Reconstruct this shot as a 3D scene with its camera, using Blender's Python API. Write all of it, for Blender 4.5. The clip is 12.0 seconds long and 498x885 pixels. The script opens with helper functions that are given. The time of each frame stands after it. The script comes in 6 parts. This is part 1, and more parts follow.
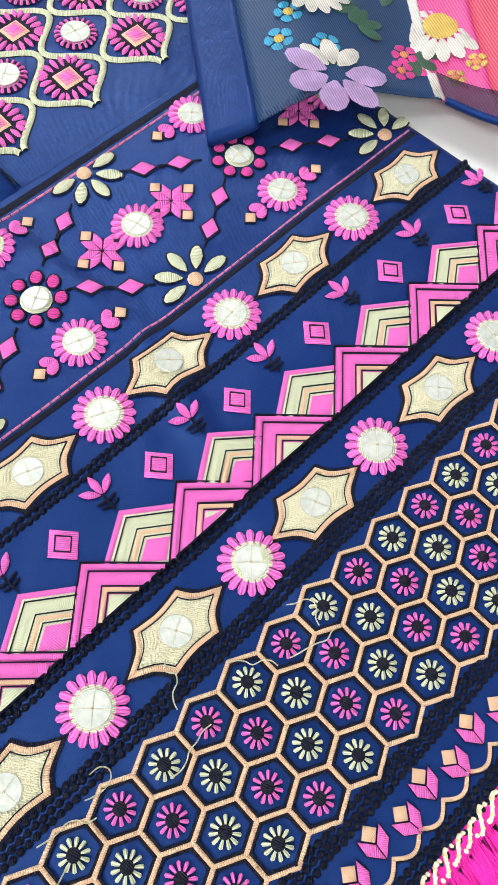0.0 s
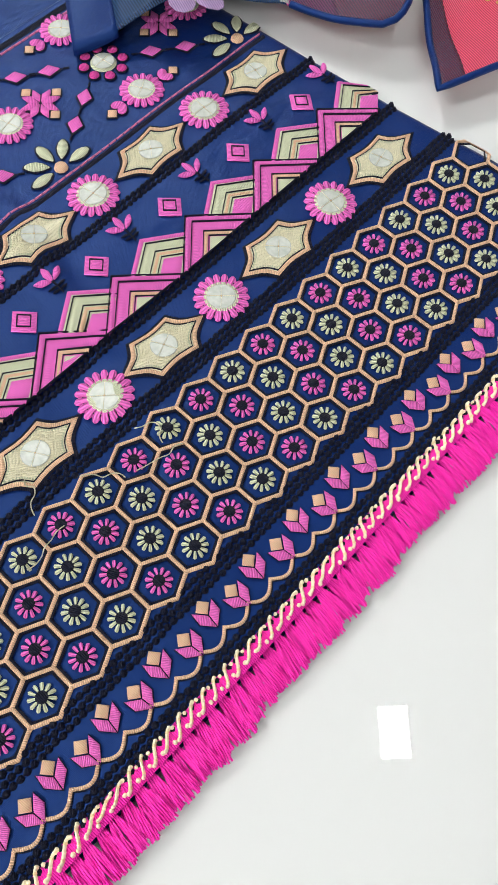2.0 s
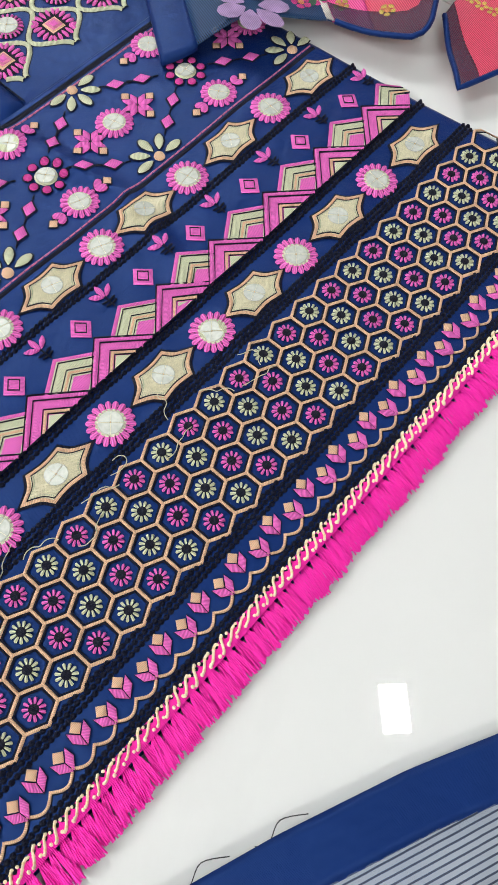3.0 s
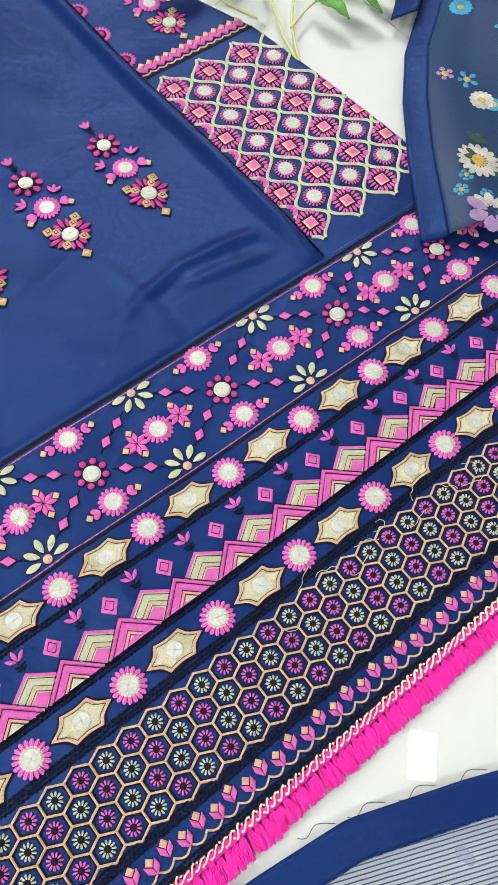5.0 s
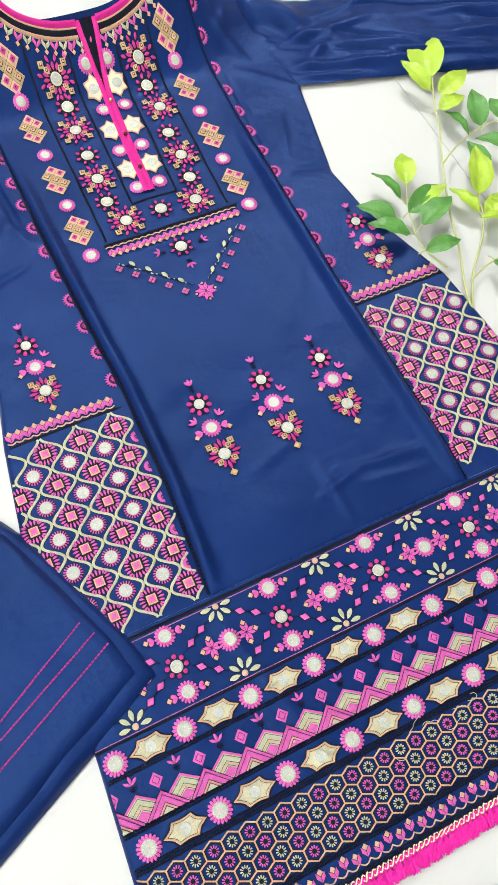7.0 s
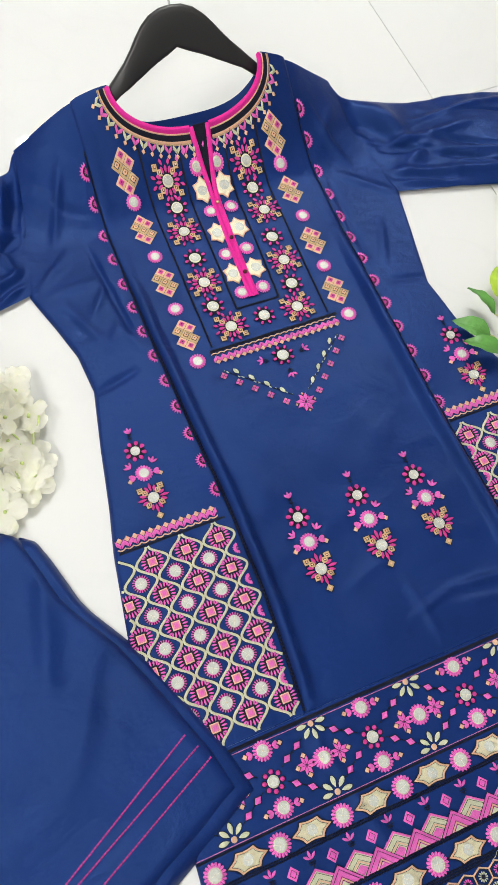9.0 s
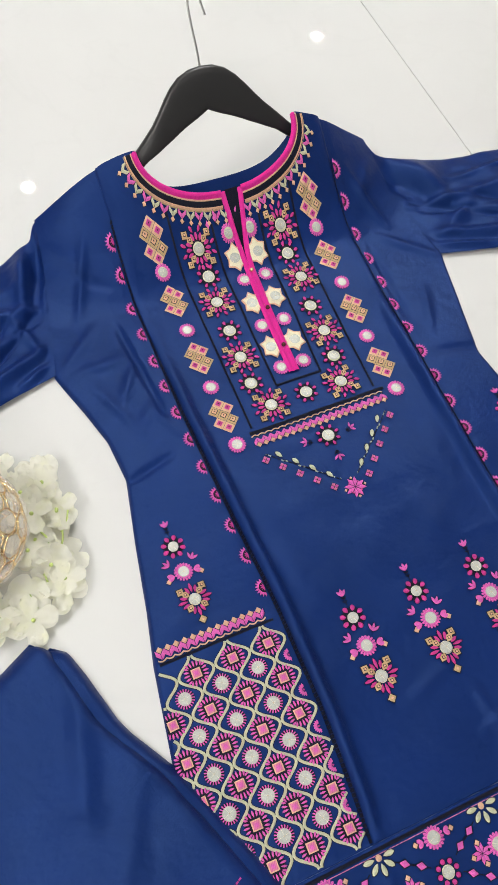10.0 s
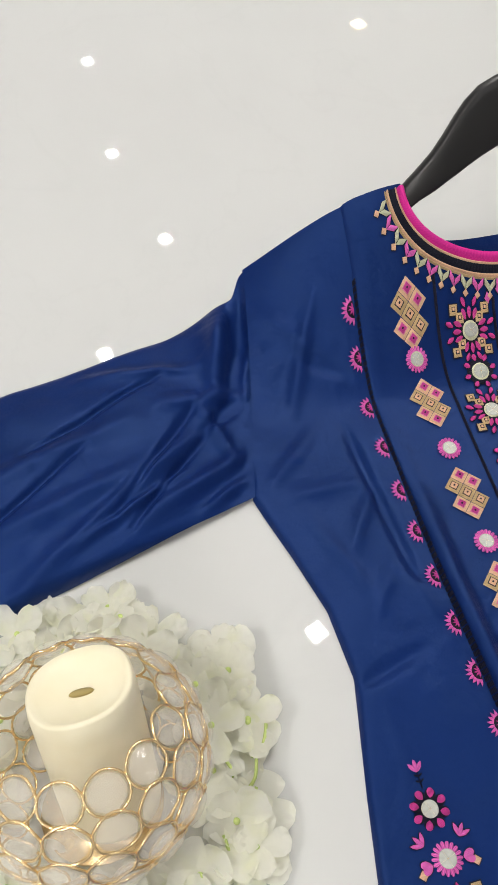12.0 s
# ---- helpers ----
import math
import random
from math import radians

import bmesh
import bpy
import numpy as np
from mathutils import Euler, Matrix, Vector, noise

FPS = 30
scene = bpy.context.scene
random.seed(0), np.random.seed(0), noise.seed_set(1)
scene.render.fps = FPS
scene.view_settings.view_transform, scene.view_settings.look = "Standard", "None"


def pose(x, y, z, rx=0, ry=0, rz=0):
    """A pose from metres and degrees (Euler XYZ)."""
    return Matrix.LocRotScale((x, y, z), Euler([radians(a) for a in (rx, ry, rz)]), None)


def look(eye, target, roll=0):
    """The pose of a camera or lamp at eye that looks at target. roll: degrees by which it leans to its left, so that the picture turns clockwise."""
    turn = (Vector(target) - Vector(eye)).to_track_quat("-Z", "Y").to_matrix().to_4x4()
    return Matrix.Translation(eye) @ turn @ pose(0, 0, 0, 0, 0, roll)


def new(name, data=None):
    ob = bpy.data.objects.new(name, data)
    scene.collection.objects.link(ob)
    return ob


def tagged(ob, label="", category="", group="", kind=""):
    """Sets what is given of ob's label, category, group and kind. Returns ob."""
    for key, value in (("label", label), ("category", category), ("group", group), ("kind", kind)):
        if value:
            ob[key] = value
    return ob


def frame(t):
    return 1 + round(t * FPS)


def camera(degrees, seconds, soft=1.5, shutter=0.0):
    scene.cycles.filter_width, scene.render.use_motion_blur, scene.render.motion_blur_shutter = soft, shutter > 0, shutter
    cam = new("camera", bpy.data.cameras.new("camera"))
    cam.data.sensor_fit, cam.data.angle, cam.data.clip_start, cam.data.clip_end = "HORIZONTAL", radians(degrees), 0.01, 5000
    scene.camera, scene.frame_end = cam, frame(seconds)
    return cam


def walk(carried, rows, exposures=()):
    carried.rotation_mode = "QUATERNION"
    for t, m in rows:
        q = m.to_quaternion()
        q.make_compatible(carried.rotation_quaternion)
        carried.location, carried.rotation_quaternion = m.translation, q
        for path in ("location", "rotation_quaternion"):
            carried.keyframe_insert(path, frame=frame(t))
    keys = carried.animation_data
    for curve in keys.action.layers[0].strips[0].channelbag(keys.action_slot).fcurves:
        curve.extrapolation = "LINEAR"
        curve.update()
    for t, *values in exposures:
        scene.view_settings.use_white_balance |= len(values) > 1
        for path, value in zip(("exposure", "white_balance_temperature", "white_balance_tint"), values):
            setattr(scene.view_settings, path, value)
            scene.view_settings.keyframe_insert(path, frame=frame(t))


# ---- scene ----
cam = camera(33.6, 12.0)
PATH = [
    (0, (0.047, -0.201, 0.257), (0.698, 0.316, -1.562), 8.0),
    (0.5, (0.042, -0.219, 0.254), (0.699, 0.313, -1.559), 7.0),
    (1, (0.043, -0.24, 0.259), (0.701, 0.294, -1.552), 6.3),
    (1.5, (0.045, -0.264, 0.26), (0.695, 0.276, -1.553), 4.5),
    (2, (0.036, -0.284, 0.265), (0.698, 0.246, -1.546), 4.6),
    (2.5, (0.001, -0.294, 0.294), (0.671, 0.223, -1.519), 4.7),
    (3, (-0.042, -0.297, 0.323), (0.646, 0.21, -1.485), 5.4),
    (3.5, (-0.079, -0.285, 0.354), (0.619, 0.221, -1.45), 6.7),
    (3.7, (-0.095, -0.272, 0.371), (0.608, 0.224, -1.434), 8.0),
    (5.3, (-0.187, -0.237, 0.524), (0.444, 0.407, -1.261), 8.8),
    (5.5, (-0.2, -0.224, 0.55), (0.423, 0.425, -1.236), 9.4),
    (6, (-0.217, -0.201, 0.613), (0.359, 0.476, -1.179), 9.6),
    (6.5, (-0.227, -0.174, 0.68), (0.315, 0.517, -1.117), 10.5),
    (7, (-0.254, -0.158, 0.751), (0.269, 0.542, -1.048), 11.6),
    (9, (-0.291, -0.036, 0.832), (0.171, 0.68, -0.977), 11.2),
    (9.5, (-0.298, 0.011, 0.817), (0.168, 0.737, -0.987), 10.8),
    (10, (-0.298, 0.062, 0.791), (0.189, 0.837, -0.987), 9.6),
    (10.5, (-0.314, 0.127, 0.765), (0.187, 0.953, -0.986), 8.2),
    (11, (-0.33, 0.191, 0.737), (0.149, 1.064, -0.997), 6.0),
    (11.5, (-0.336, 0.237, 0.663), (0.099, 1.153, -1.061), 5.6),
    (12, (-0.344, 0.295, 0.549), (-0.016, 1.268, -1.167), 4.2),
]
walk(cam, [(t, look(eye, target, roll)) for t, eye, target, roll in PATH],
     exposures=[(0, 1.06, 6200, 7), (1.5, 0.78, 6230, 7), (2.5, 0.58, 6260, 7), (3.7, 0.68, 6320, 7), (5.5, 0.76, 6380, 6), (7, 0.75, 6410, 6), (9, 0.53, 6480, 8), (10.5, 0.27, 6540, 10), (12, 0.12, 6580, 10)])

# ---- light ----
CEIL = 2.2
world = bpy.data.worlds.new("world")
scene.world = world
world.use_nodes = True
world.node_tree.nodes["Background"].inputs[0].default_value = (0.9, 0.95, 1.0, 1)
world.node_tree.nodes["Background"].inputs[1].default_value = 0.4


# ---- materials ----
def material(name, colour, rough=0.6, metal=0.0, spec=0.5):
    m = bpy.data.materials.new(name)
    m.use_nodes = True
    b = m.node_tree.nodes["Principled BSDF"]
    b.inputs["Base Color"].default_value = (*colour, 1)
    b.inputs["Roughness"].default_value = rough
    b.inputs["Metallic"].default_value = metal
    b.inputs["Specular IOR Level"].default_value = spec
    return m, m.node_tree, b


def ramp(nt, fac, a, b, lo=0.3, hi=0.7):
    r = nt.nodes.new("ShaderNodeValToRGB")
    r.color_ramp.elements[0].position, r.color_ramp.elements[1].position = lo, hi
    r.color_ramp.elements[0].color, r.color_ramp.elements[1].color = (*a, 1), (*b, 1)
    nt.links.new(fac, r.inputs[0])
    return r.outputs[0]


def noise_tex(nt, scale, detail=3.0, vec=None):
    n = nt.nodes.new("ShaderNodeTexNoise")
    n.inputs["Scale"].default_value, n.inputs["Detail"].default_value = scale, detail
    if vec is not None:
        nt.links.new(vec, n.inputs["Vector"])
    return n.outputs["Fac"]


def coords(nt, which="Object"):
    return nt.nodes.new("ShaderNodeTexCoord").outputs[which]


def bump(nt, b, height, strength, dist=0.001):
    n = nt.nodes.new("ShaderNodeBump")
    n.inputs["Strength"].default_value, n.inputs["Distance"].default_value = strength, dist
    nt.links.new(height, n.inputs["Height"])
    nt.links.new(n.outputs[0], b.inputs["Normal"])


def scaled(c, k):
    return tuple(min(1.0, v * k) for v in c)


def thread(name, colour, rough=0.55, low=0.60, high=1.12, spec=0.28):
    """Satin stitch: fine threads across the UV's first axis, in metres."""
    m, nt, b = material(name, colour, rough, 0.0, spec)
    uv = coords(nt, "UV")
    w = nt.nodes.new("ShaderNodeTexWave")
    w.wave_type, w.bands_direction = "BANDS", "X"
    w.inputs["Scale"].default_value, w.inputs["Distortion"].default_value = 480.0, 1.6
    w.inputs["Detail"].default_value, w.inputs["Detail Scale"].default_value = 2.0, 1.2
    nt.links.new(uv, w.inputs["Vector"])
    big = noise_tex(nt, 260.0, 2.0, uv)
    mix = nt.nodes.new("ShaderNodeMath")
    mix.operation = "MULTIPLY_ADD"
    nt.links.new(big, mix.inputs[0])
    mix.inputs[1].default_value = 0.7
    half = nt.nodes.new("ShaderNodeMath")
    half.operation = "MULTIPLY"
    nt.links.new(w.outputs["Fac"], half.inputs[0])
    half.inputs[1].default_value = 0.75
    nt.links.new(half.outputs[0], mix.inputs[2])
    nt.links.new(ramp(nt, mix.outputs[0], scaled(colour, low), scaled(colour, high), 0.2, 0.9), b.inputs["Base Color"])
    bump(nt, b, w.outputs["Fac"], 0.8, 0.0005)
    return m


def cloth(name, colour, rough=0.37, sheen=0.02):
    m, nt, b = material(name, colour, rough, 0.0, 0.46)
    b.inputs["Specular Tint"].default_value = (0.21, 0.42, 1.0, 1)
    co = coords(nt)
    big = noise_tex(nt, 9.0, 4.0, co)
    nt.links.new(ramp(nt, big, scaled(colour, 0.86), scaled(colour, 1.14)), b.inputs["Base Color"])
    b.inputs["Sheen Weight"].default_value, b.inputs["Sheen Roughness"].default_value = sheen, 0.4
    b.inputs["Sheen Tint"].default_value = (0.3, 0.45, 1.0, 1)
    weave = nt.nodes.new("ShaderNodeTexWave")
    weave.inputs["Scale"].default_value, weave.inputs["Distortion"].default_value = 900.0, 4.0
    nt.links.new(co, weave.inputs["Vector"])
    crinkle = noise_tex(nt, 70.0, 5.0, co)
    soft = nt.nodes.new("ShaderNodeTexNoise")
    soft.inputs["Scale"].default_value, soft.inputs["Detail"].default_value, soft.inputs["Distortion"].default_value = 13.0, 3.0, 1.4
    nt.links.new(co, soft.inputs["Vector"])
    both = nt.nodes.new("ShaderNodeMath")
    both.operation = "MULTIPLY_ADD"
    nt.links.new(soft.outputs["Fac"], both.inputs[0])
    both.inputs[1].default_value = 2.1
    nt.links.new(crinkle, both.inputs[2])
    add = nt.nodes.new("ShaderNodeMath")
    add.operation = "MULTIPLY_ADD"
    nt.links.new(weave.outputs["Fac"], add.inputs[0])
    add.inputs[1].default_value = 0.03
    nt.links.new(both.outputs[0], add.inputs[2])
    bump(nt, b, add.outputs[0], 0.58, 0.002)
    return m


NAVY = cloth("navy_cotton", (0.0042, 0.0168, 0.102))
PINK = thread("pink_thread", (0.86, 0.16, 0.58), 0.55, 0.66)
ROSE = thread("rose_thread", (0.68, 0.060, 0.34))
SALMON = thread("salmon_thread", (0.85, 0.25, 0.45))
PEACH = thread("peach_thread", (0.86, 0.55, 0.36), 0.55, 0.70)
SAND = thread("sand_thread", (0.66, 0.47, 0.25))
CREAM = thread("cream_thread", (0.68, 0.70, 0.49), 0.55, 0.68)
IVORY = thread("ivory_thread", (0.88, 0.82, 0.61), 0.55, 0.82)
BLACK = thread("black_thread", (0.006, 0.007, 0.018), 0.5, 0.5, 1.6, 0.2)
PIPING = thread("pink_piping", (0.85, 0.03, 0.36), 0.45, 0.8, 1.1)
FRINGE = thread("fringe_thread", (1.0, 0.022, 0.43), 0.45, 0.92, 1.1)
GOLD, _nt, _b = material("gold_cord", (0.92, 0.74, 0.42), 0.3, 0.4)
GOLDL, _nt, _b = material("pale_gold_cord", (0.95, 0.84, 0.60), 0.35, 0.25)
BRASS, _nt, _b = material("polished_gold_wire", (0.97, 0.74, 0.42), 0.25, 0.8)
CHROME, _nt, _b = material("chrome_wire", (0.75, 0.75, 0.76), 0.12, 1.0)
BEAD, _nt, _b = material("dark_bead", (0.10, 0.03, 0.03), 0.2, 0.3)


def mirror_material():
    m, nt, b = material("sequin_mirror", (0.6, 0.6, 0.57), 0.5, 0.15)
    co = coords(nt)
    n = noise_tex(nt, 420.0, 3.0, co)
    nt.links.new(ramp(nt, n, (0.38, 0.40, 0.36), (0.55, 0.56, 0.52)), b.inputs["Base Color"])
    bump(nt, b, noise_tex(nt, 160.0, 2.0, co), 0.25, 0.001)
    return m


MIRROR = mirror_material()


def floor_material():
    m, nt, b = material("polished_white_tile", (0.7, 0.7, 0.69), 0.014, 0.0, 0.5)
    co = coords(nt)
    soft = noise_tex(nt, 2.2, 5.0, co)
    cl = ramp(nt, soft, (0.615, 0.62, 0.615), (0.655, 0.66, 0.655))
    n = nt.nodes.new("ShaderNodeTexNoise")
    n.inputs["Scale"].default_value, n.inputs["Detail"].default_value, n.inputs["Distortion"].default_value = 3.0, 8.0, 1.8
    nt.links.new(co, n.inputs["Vector"])
    r = nt.nodes.new("ShaderNodeValToRGB")
    e = r.color_ramp.elements
    e[0].position, e[0].color = 0.485, (0, 0, 0, 1)
    e[1].position, e[1].color = 0.515, (0, 0, 0, 1)
    k = e.new(0.5)
    k.color = (0.07, 0.07, 0.07, 1)
    nt.links.new(n.outputs["Fac"], r.inputs[0])
    mx = nt.nodes.new("ShaderNodeMix")
    mx.data_type = "RGBA"
    nt.links.new(r.outputs[0], mx.inputs[0])
    nt.links.new(cl, mx.inputs[6])
    mx.inputs[7].default_value = (0.50, 0.51, 0.51, 1)
    nt.links.new(mx.outputs[2], b.inputs["Base Color"])
    return m


TILE = floor_material()
GROUT, _nt, _b = material("tile_joint", (0.56, 0.555, 0.54), 0.6)
WALL, _nt, _b = material("white_wall_paint", (0.62, 0.61, 0.59), 0.7)
_nt.links.new(ramp(_nt, noise_tex(_nt, 3.0, 4.0, coords(_nt)), (0.58, 0.57, 0.55), (0.66, 0.65, 0.63)), _b.inputs["Base Color"])


# ---- mesh helpers ----
def link_mesh(name, me, parent=None, label="", m=None):
    ob = new(name, me)
    if parent is not None:
        ob.parent = parent
    if m is not None:
        ob.matrix_basis = m
    if label:
        ob["label"] = label
    return ob


def mesh_of(name, verts, faces, mats, index=None, uvs=None, smooth=True):
    me = bpy.data.meshes.new(name)
    me.from_pydata(verts, [], faces)
    for mt in mats:
        me.materials.append(mt)
    if index is not None:
        me.polygons.foreach_set("material_index", index)
    if uvs is not None:
        layer = me.uv_layers.new(name="UVMap")
        flat = [c for f in uvs for uv in f for c in uv]
        layer.data.foreach_set("uv", flat)
    me.polygons.foreach_set("use_smooth", [smooth] * len(me.polygons))
    me.update()
    return me


def bm_mesh(name, bm, mat, smooth=True):
    me = bpy.data.meshes.new(name)
    bm.normal_update()
    bm.to_mesh(me)
    bm.free()
    me.materials.append(mat)
    me.polygons.foreach_set("use_smooth", [smooth] * len(me.polygons))
    return me


def part(name, bm, mat, parent, label="", smooth=True):
    return link_mesh(name, bm_mesh(name, bm, mat, smooth), parent, label)


def box(bm, x0, y0, z0, x1, y1, z1):
    g = bmesh.ops.create_cube(bm, size=1)
    for v in g["verts"]:
        v.co = Vector(((x0 + x1) / 2 + v.co.x * (x1 - x0), (y0 + y1) / 2 + v.co.y * (y1 - y0), (z0 + z1) / 2 + v.co.z * (z1 - z0)))


def thing(name, label, category, at=(0, 0, 0), group="", kind=""):
    ob = new(name)
    ob.location = at
    ob.empty_display_size = 0.02
    return tagged(ob, label, category, group, kind)


def smooth(a, b, x):
    t = max(0.0, min(1.0, (x - a) / (b - a)))
    return t * t * (3 - 2 * t)


def table(points, y):
    """Piecewise-linear value of a short list of (key, value)."""
    if y <= points[0][0]:
        return points[0][1]
    for (a, u), (b, v) in zip(points, points[1:]):
        if y <= b:
            return u + (v - u) * (y - a) / (b - a)
    return points[-1][1]


class Stitch:
    """Collects raised embroidery: padded fills and satin strips, with a UV along the stitches."""

    def __init__(self):
        self.v, self.f, self.m, self.uv, self.mats = [], [], [], [], []

    def mat(self, mt):
        if mt not in self.mats:
            self.mats.append(mt)
        return self.mats.index(mt)

    def face(self, ids, mi, uvs):
        self.f.append(ids), self.m.append(mi), self.uv.append(uvs)

    def fill(self, outline, mt, h=0.0009, ang=0.0, z=0.0, inset=0.14):
        mi, n, b0 = self.mat(mt), len(outline), len(self.v)
        cx, cy = sum(p[0] for p in outline) / n, sum(p[1] for p in outline) / n
        c, s = math.cos(ang), math.sin(ang)

        def st(p):
            return (p[0] * c + p[1] * s, -p[0] * s + p[1] * c)

        ring = [(cx + (x - cx) * (1 - inset), cy + (y - cy) * (1 - inset)) for x, y in outline]
        self.v += [(x, y, z) for x, y in outline] + [(x, y, z + h * 0.85) for x, y in ring] + [(cx, cy, z + h)]
        for i in range(n):
            j = (i + 1) % n
            self.face((b0 + i, b0 + j, b0 + n + j, b0 + n + i), mi, (st(outline[i]), st(outline[j]), st(ring[j]), st(ring[i])))
            self.face((b0 + n + i, b0 + n + j, b0 + 2 * n), mi, (st(ring[i]), st(ring[j]), st((cx, cy))))

    def strip(self, pts, w, mt, h=0.0008, closed=False, z=0.0):
        mi, b0, n = self.mat(mt), len(self.v), len(pts)
        run = 0.0
        lens = []
        for i, (x, y) in enumerate(pts):
            a = pts[i - 1] if (i > 0 or closed) else pts[i]
            b = pts[(i + 1) % n] if (i < n - 1 or closed) else pts[i]
            tx, ty = b[0] - a[0], b[1] - a[1]
            k = math.hypot(tx, ty) or 1.0
            nx, ny = -ty / k, tx / k
            if 0 < i < n - 1 or closed:
                p, q = (x - a[0], y - a[1]), (b[0] - x, b[1] - y)
                lp, lq = math.hypot(*p) or 1, math.hypot(*q) or 1
                cosv = max(-1.0, min(1.0, (p[0] * q[0] + p[1] * q[1]) / lp / lq))
                mitre = min(2.0, 1 / max(0.3, math.cos(math.acos(cosv) / 2)))
            else:
                mitre = 1.0
            if i:
                run += math.hypot(x - pts[i - 1][0], y - pts[i - 1][1])
            lens.append(run)
            hw = w / 2 * mitre
            self.v += [(x + nx * hw, y + ny * hw, z), (x + nx * hw * 0.45, y + ny * hw * 0.45, z + h), (x - nx * hw * 0.45, y - ny * hw * 0.45, z + h), (x - nx * hw, y - ny * hw, z)]
        end = run + (math.hypot(pts[0][0] - pts[-1][0], pts[0][1] - pts[-1][1]) if closed else 0)
        for i in range(n if closed else n - 1):
            j = (i + 1) % n
            u0, u1 = lens[i], (lens[j] if j else end)
            for k in range(3):
                self.face((b0 + 4 * i + k + 1, b0 + 4 * i + k, b0 + 4 * j + k, b0 + 4 * j + k + 1), mi, ((u0, k * w / 3 + w / 3), (u0, k * w / 3), (u1, k * w / 3), (u1, k * w / 3 + w / 3)))

    def disc(self, x, y, r, mt, h=0.0009, n=14, z=0.0, ang=0.0):
        self.fill([(x + r * math.cos(2 * math.pi * i / n), y + r * math.sin(2 * math.pi * i / n)) for i in range(n)], mt, h, ang, z)

    def petal(self, x, y, length, width, ang, mt, h=0.0010, blunt=0.0, z=0.0, halo=0.0):
        """A leaf from (x, y) outwards along ang, with a dark stitched outline where halo is given."""
        c, s = math.cos(ang), math.sin(ang)
        if halo:
            self.petal(x - halo * c, y - halo * s, length + 2 * halo, width + 2 * halo, ang, BLACK, 0.0004, max(blunt, 0.4), z)
        prof = [(0, 0.12), (0.25, 0.72), (0.55, 1.0), (0.82, 0.62 + 0.3 * blunt), (1, 0.06 + 0.4 * blunt)]
        side = [(t * length, k * width / 2) for t, k in prof]
        loc = side[::1] + [(a, -b) for a, b in reversed(side)]
        loc = [(a, -b) for a, b in loc]
        self.fill([(x + a * c - b * s, y + a * s + b * c) for a, b in loc], mt, h, ang, z)

    def diamond(self, x, y, rx, ry, mt, h=0.0009, z=0.0, ang=0.785):
        self.fill([(x + rx, y), (x, y + ry), (x - rx, y), (x, y - ry)], mt, h, ang, z)

    def square(self, x, y, r, rot, mt, h=0.0009, z=0.0, halo=0.0):
        if halo:
            self.square(x, y, r + halo * 1.4, rot, BLACK, 0.0004, z)
        self.fill([(x + r * math.cos(rot + k * math.pi / 2), y + r * math.sin(rot + k * math.pi / 2)) for k in range(4)], mt, h, rot, z)

    def bead(self, x, y, r, mt, h):
        """A small knot of thread."""
        mi, b0 = self.mat(mt), len(self.v)
        k = 0.72
        self.v += [(x + r, y, 0), (x + r * k, y + r * k, 0), (x, y + r, 0), (x - r * k, y + r * k, 0), (x - r, y, 0), (x - r * k, y - r * k, 0), (x, y - r, 0), (x + r * k, y - r * k, 0)]
        self.v += [(x + r * 0.55, y, h), (x, y + r * 0.55, h), (x - r * 0.55, y, h), (x, y - r * 0.55, h)]
        for i in range(4):
            a, b, c = b0 + 2 * i, b0 + 2 * i + 1, b0 + (2 * i + 2) % 8
            p, q = b0 + 8 + i, b0 + 8 + (i + 1) % 4
            t = ((x, y), (x + r, y), (x, y + r))
            self.face((a, b, p), mi, t), self.face((b, q, p), mi, t), self.face((b, c, q), mi, t)
        self.face((b0 + 8, b0 + 9, b0 + 10, b0 + 11), mi, ((x, y), (x + r, y), (x + r, y + r), (x, y + r)))

    def mesh(self, name, warp=None):
        vs = [warp(p) for p in self.v] if warp else self.v
        return mesh_of(name, vs, self.f, self.mats, self.m, self.uv)

# ---- the room: floor tiles, walls, ceiling, ceiling lights, added fill panels ----
bm = bmesh.new()
box(bm, -3.2, -2.9, -0.10, 3.2, 5.0, -0.0015)
floor = tagged(link_mesh("floor", bm_mesh("floor", bm, GROUT, False)), "polished white tiled floor with fine joints", "floor", kind="structure")
xs, ys = (-3.2, 0.374, 3.2), (-2.9, 0.69, 5.0)
for i in range(2):
    for j in range(2):
        x0, x1, y0, y1 = xs[i] + 0.0004, xs[i + 1] - 0.0004, ys[j] + 0.0004, ys[j + 1] - 0.0004
        bm = bmesh.new()
        box(bm, x0, y0, -0.012, x1, y1, 0)
        bmesh.ops.bevel(bm, geom=[e for e in bm.edges if all(v.co.z > -0.001 for v in e.verts)], offset=0.0003, segments=1, affect="EDGES")
        part("tile", bm, TILE, floor, smooth=False)
for nm, b in (("wall_west", (-3.3, -3.0, -0.1, -3.2, 5.1, CEIL)), ("wall_east", (3.2, -3.0, -0.1, 3.3, 5.1, CEIL)), ("wall_south", (-3.2, -3.0, -0.1, 3.2, -2.9, CEIL)), ("wall_north", (-3.2, 5.0, -0.1, 3.2, 5.1, CEIL))):
    bm = bmesh.new()
    box(bm, *b)
    tagged(link_mesh(nm, bm_mesh(nm, bm, WALL, False)), "plain white painted wall", "wall", kind="structure")
bm = bmesh.new()
box(bm, -3.3, -3.0, CEIL, 3.3, 5.1, CEIL + 0.1)
tagged(link_mesh("ceiling", bm_mesh("ceiling", bm, WALL, False)), "plain white ceiling", "ceiling", kind="structure")

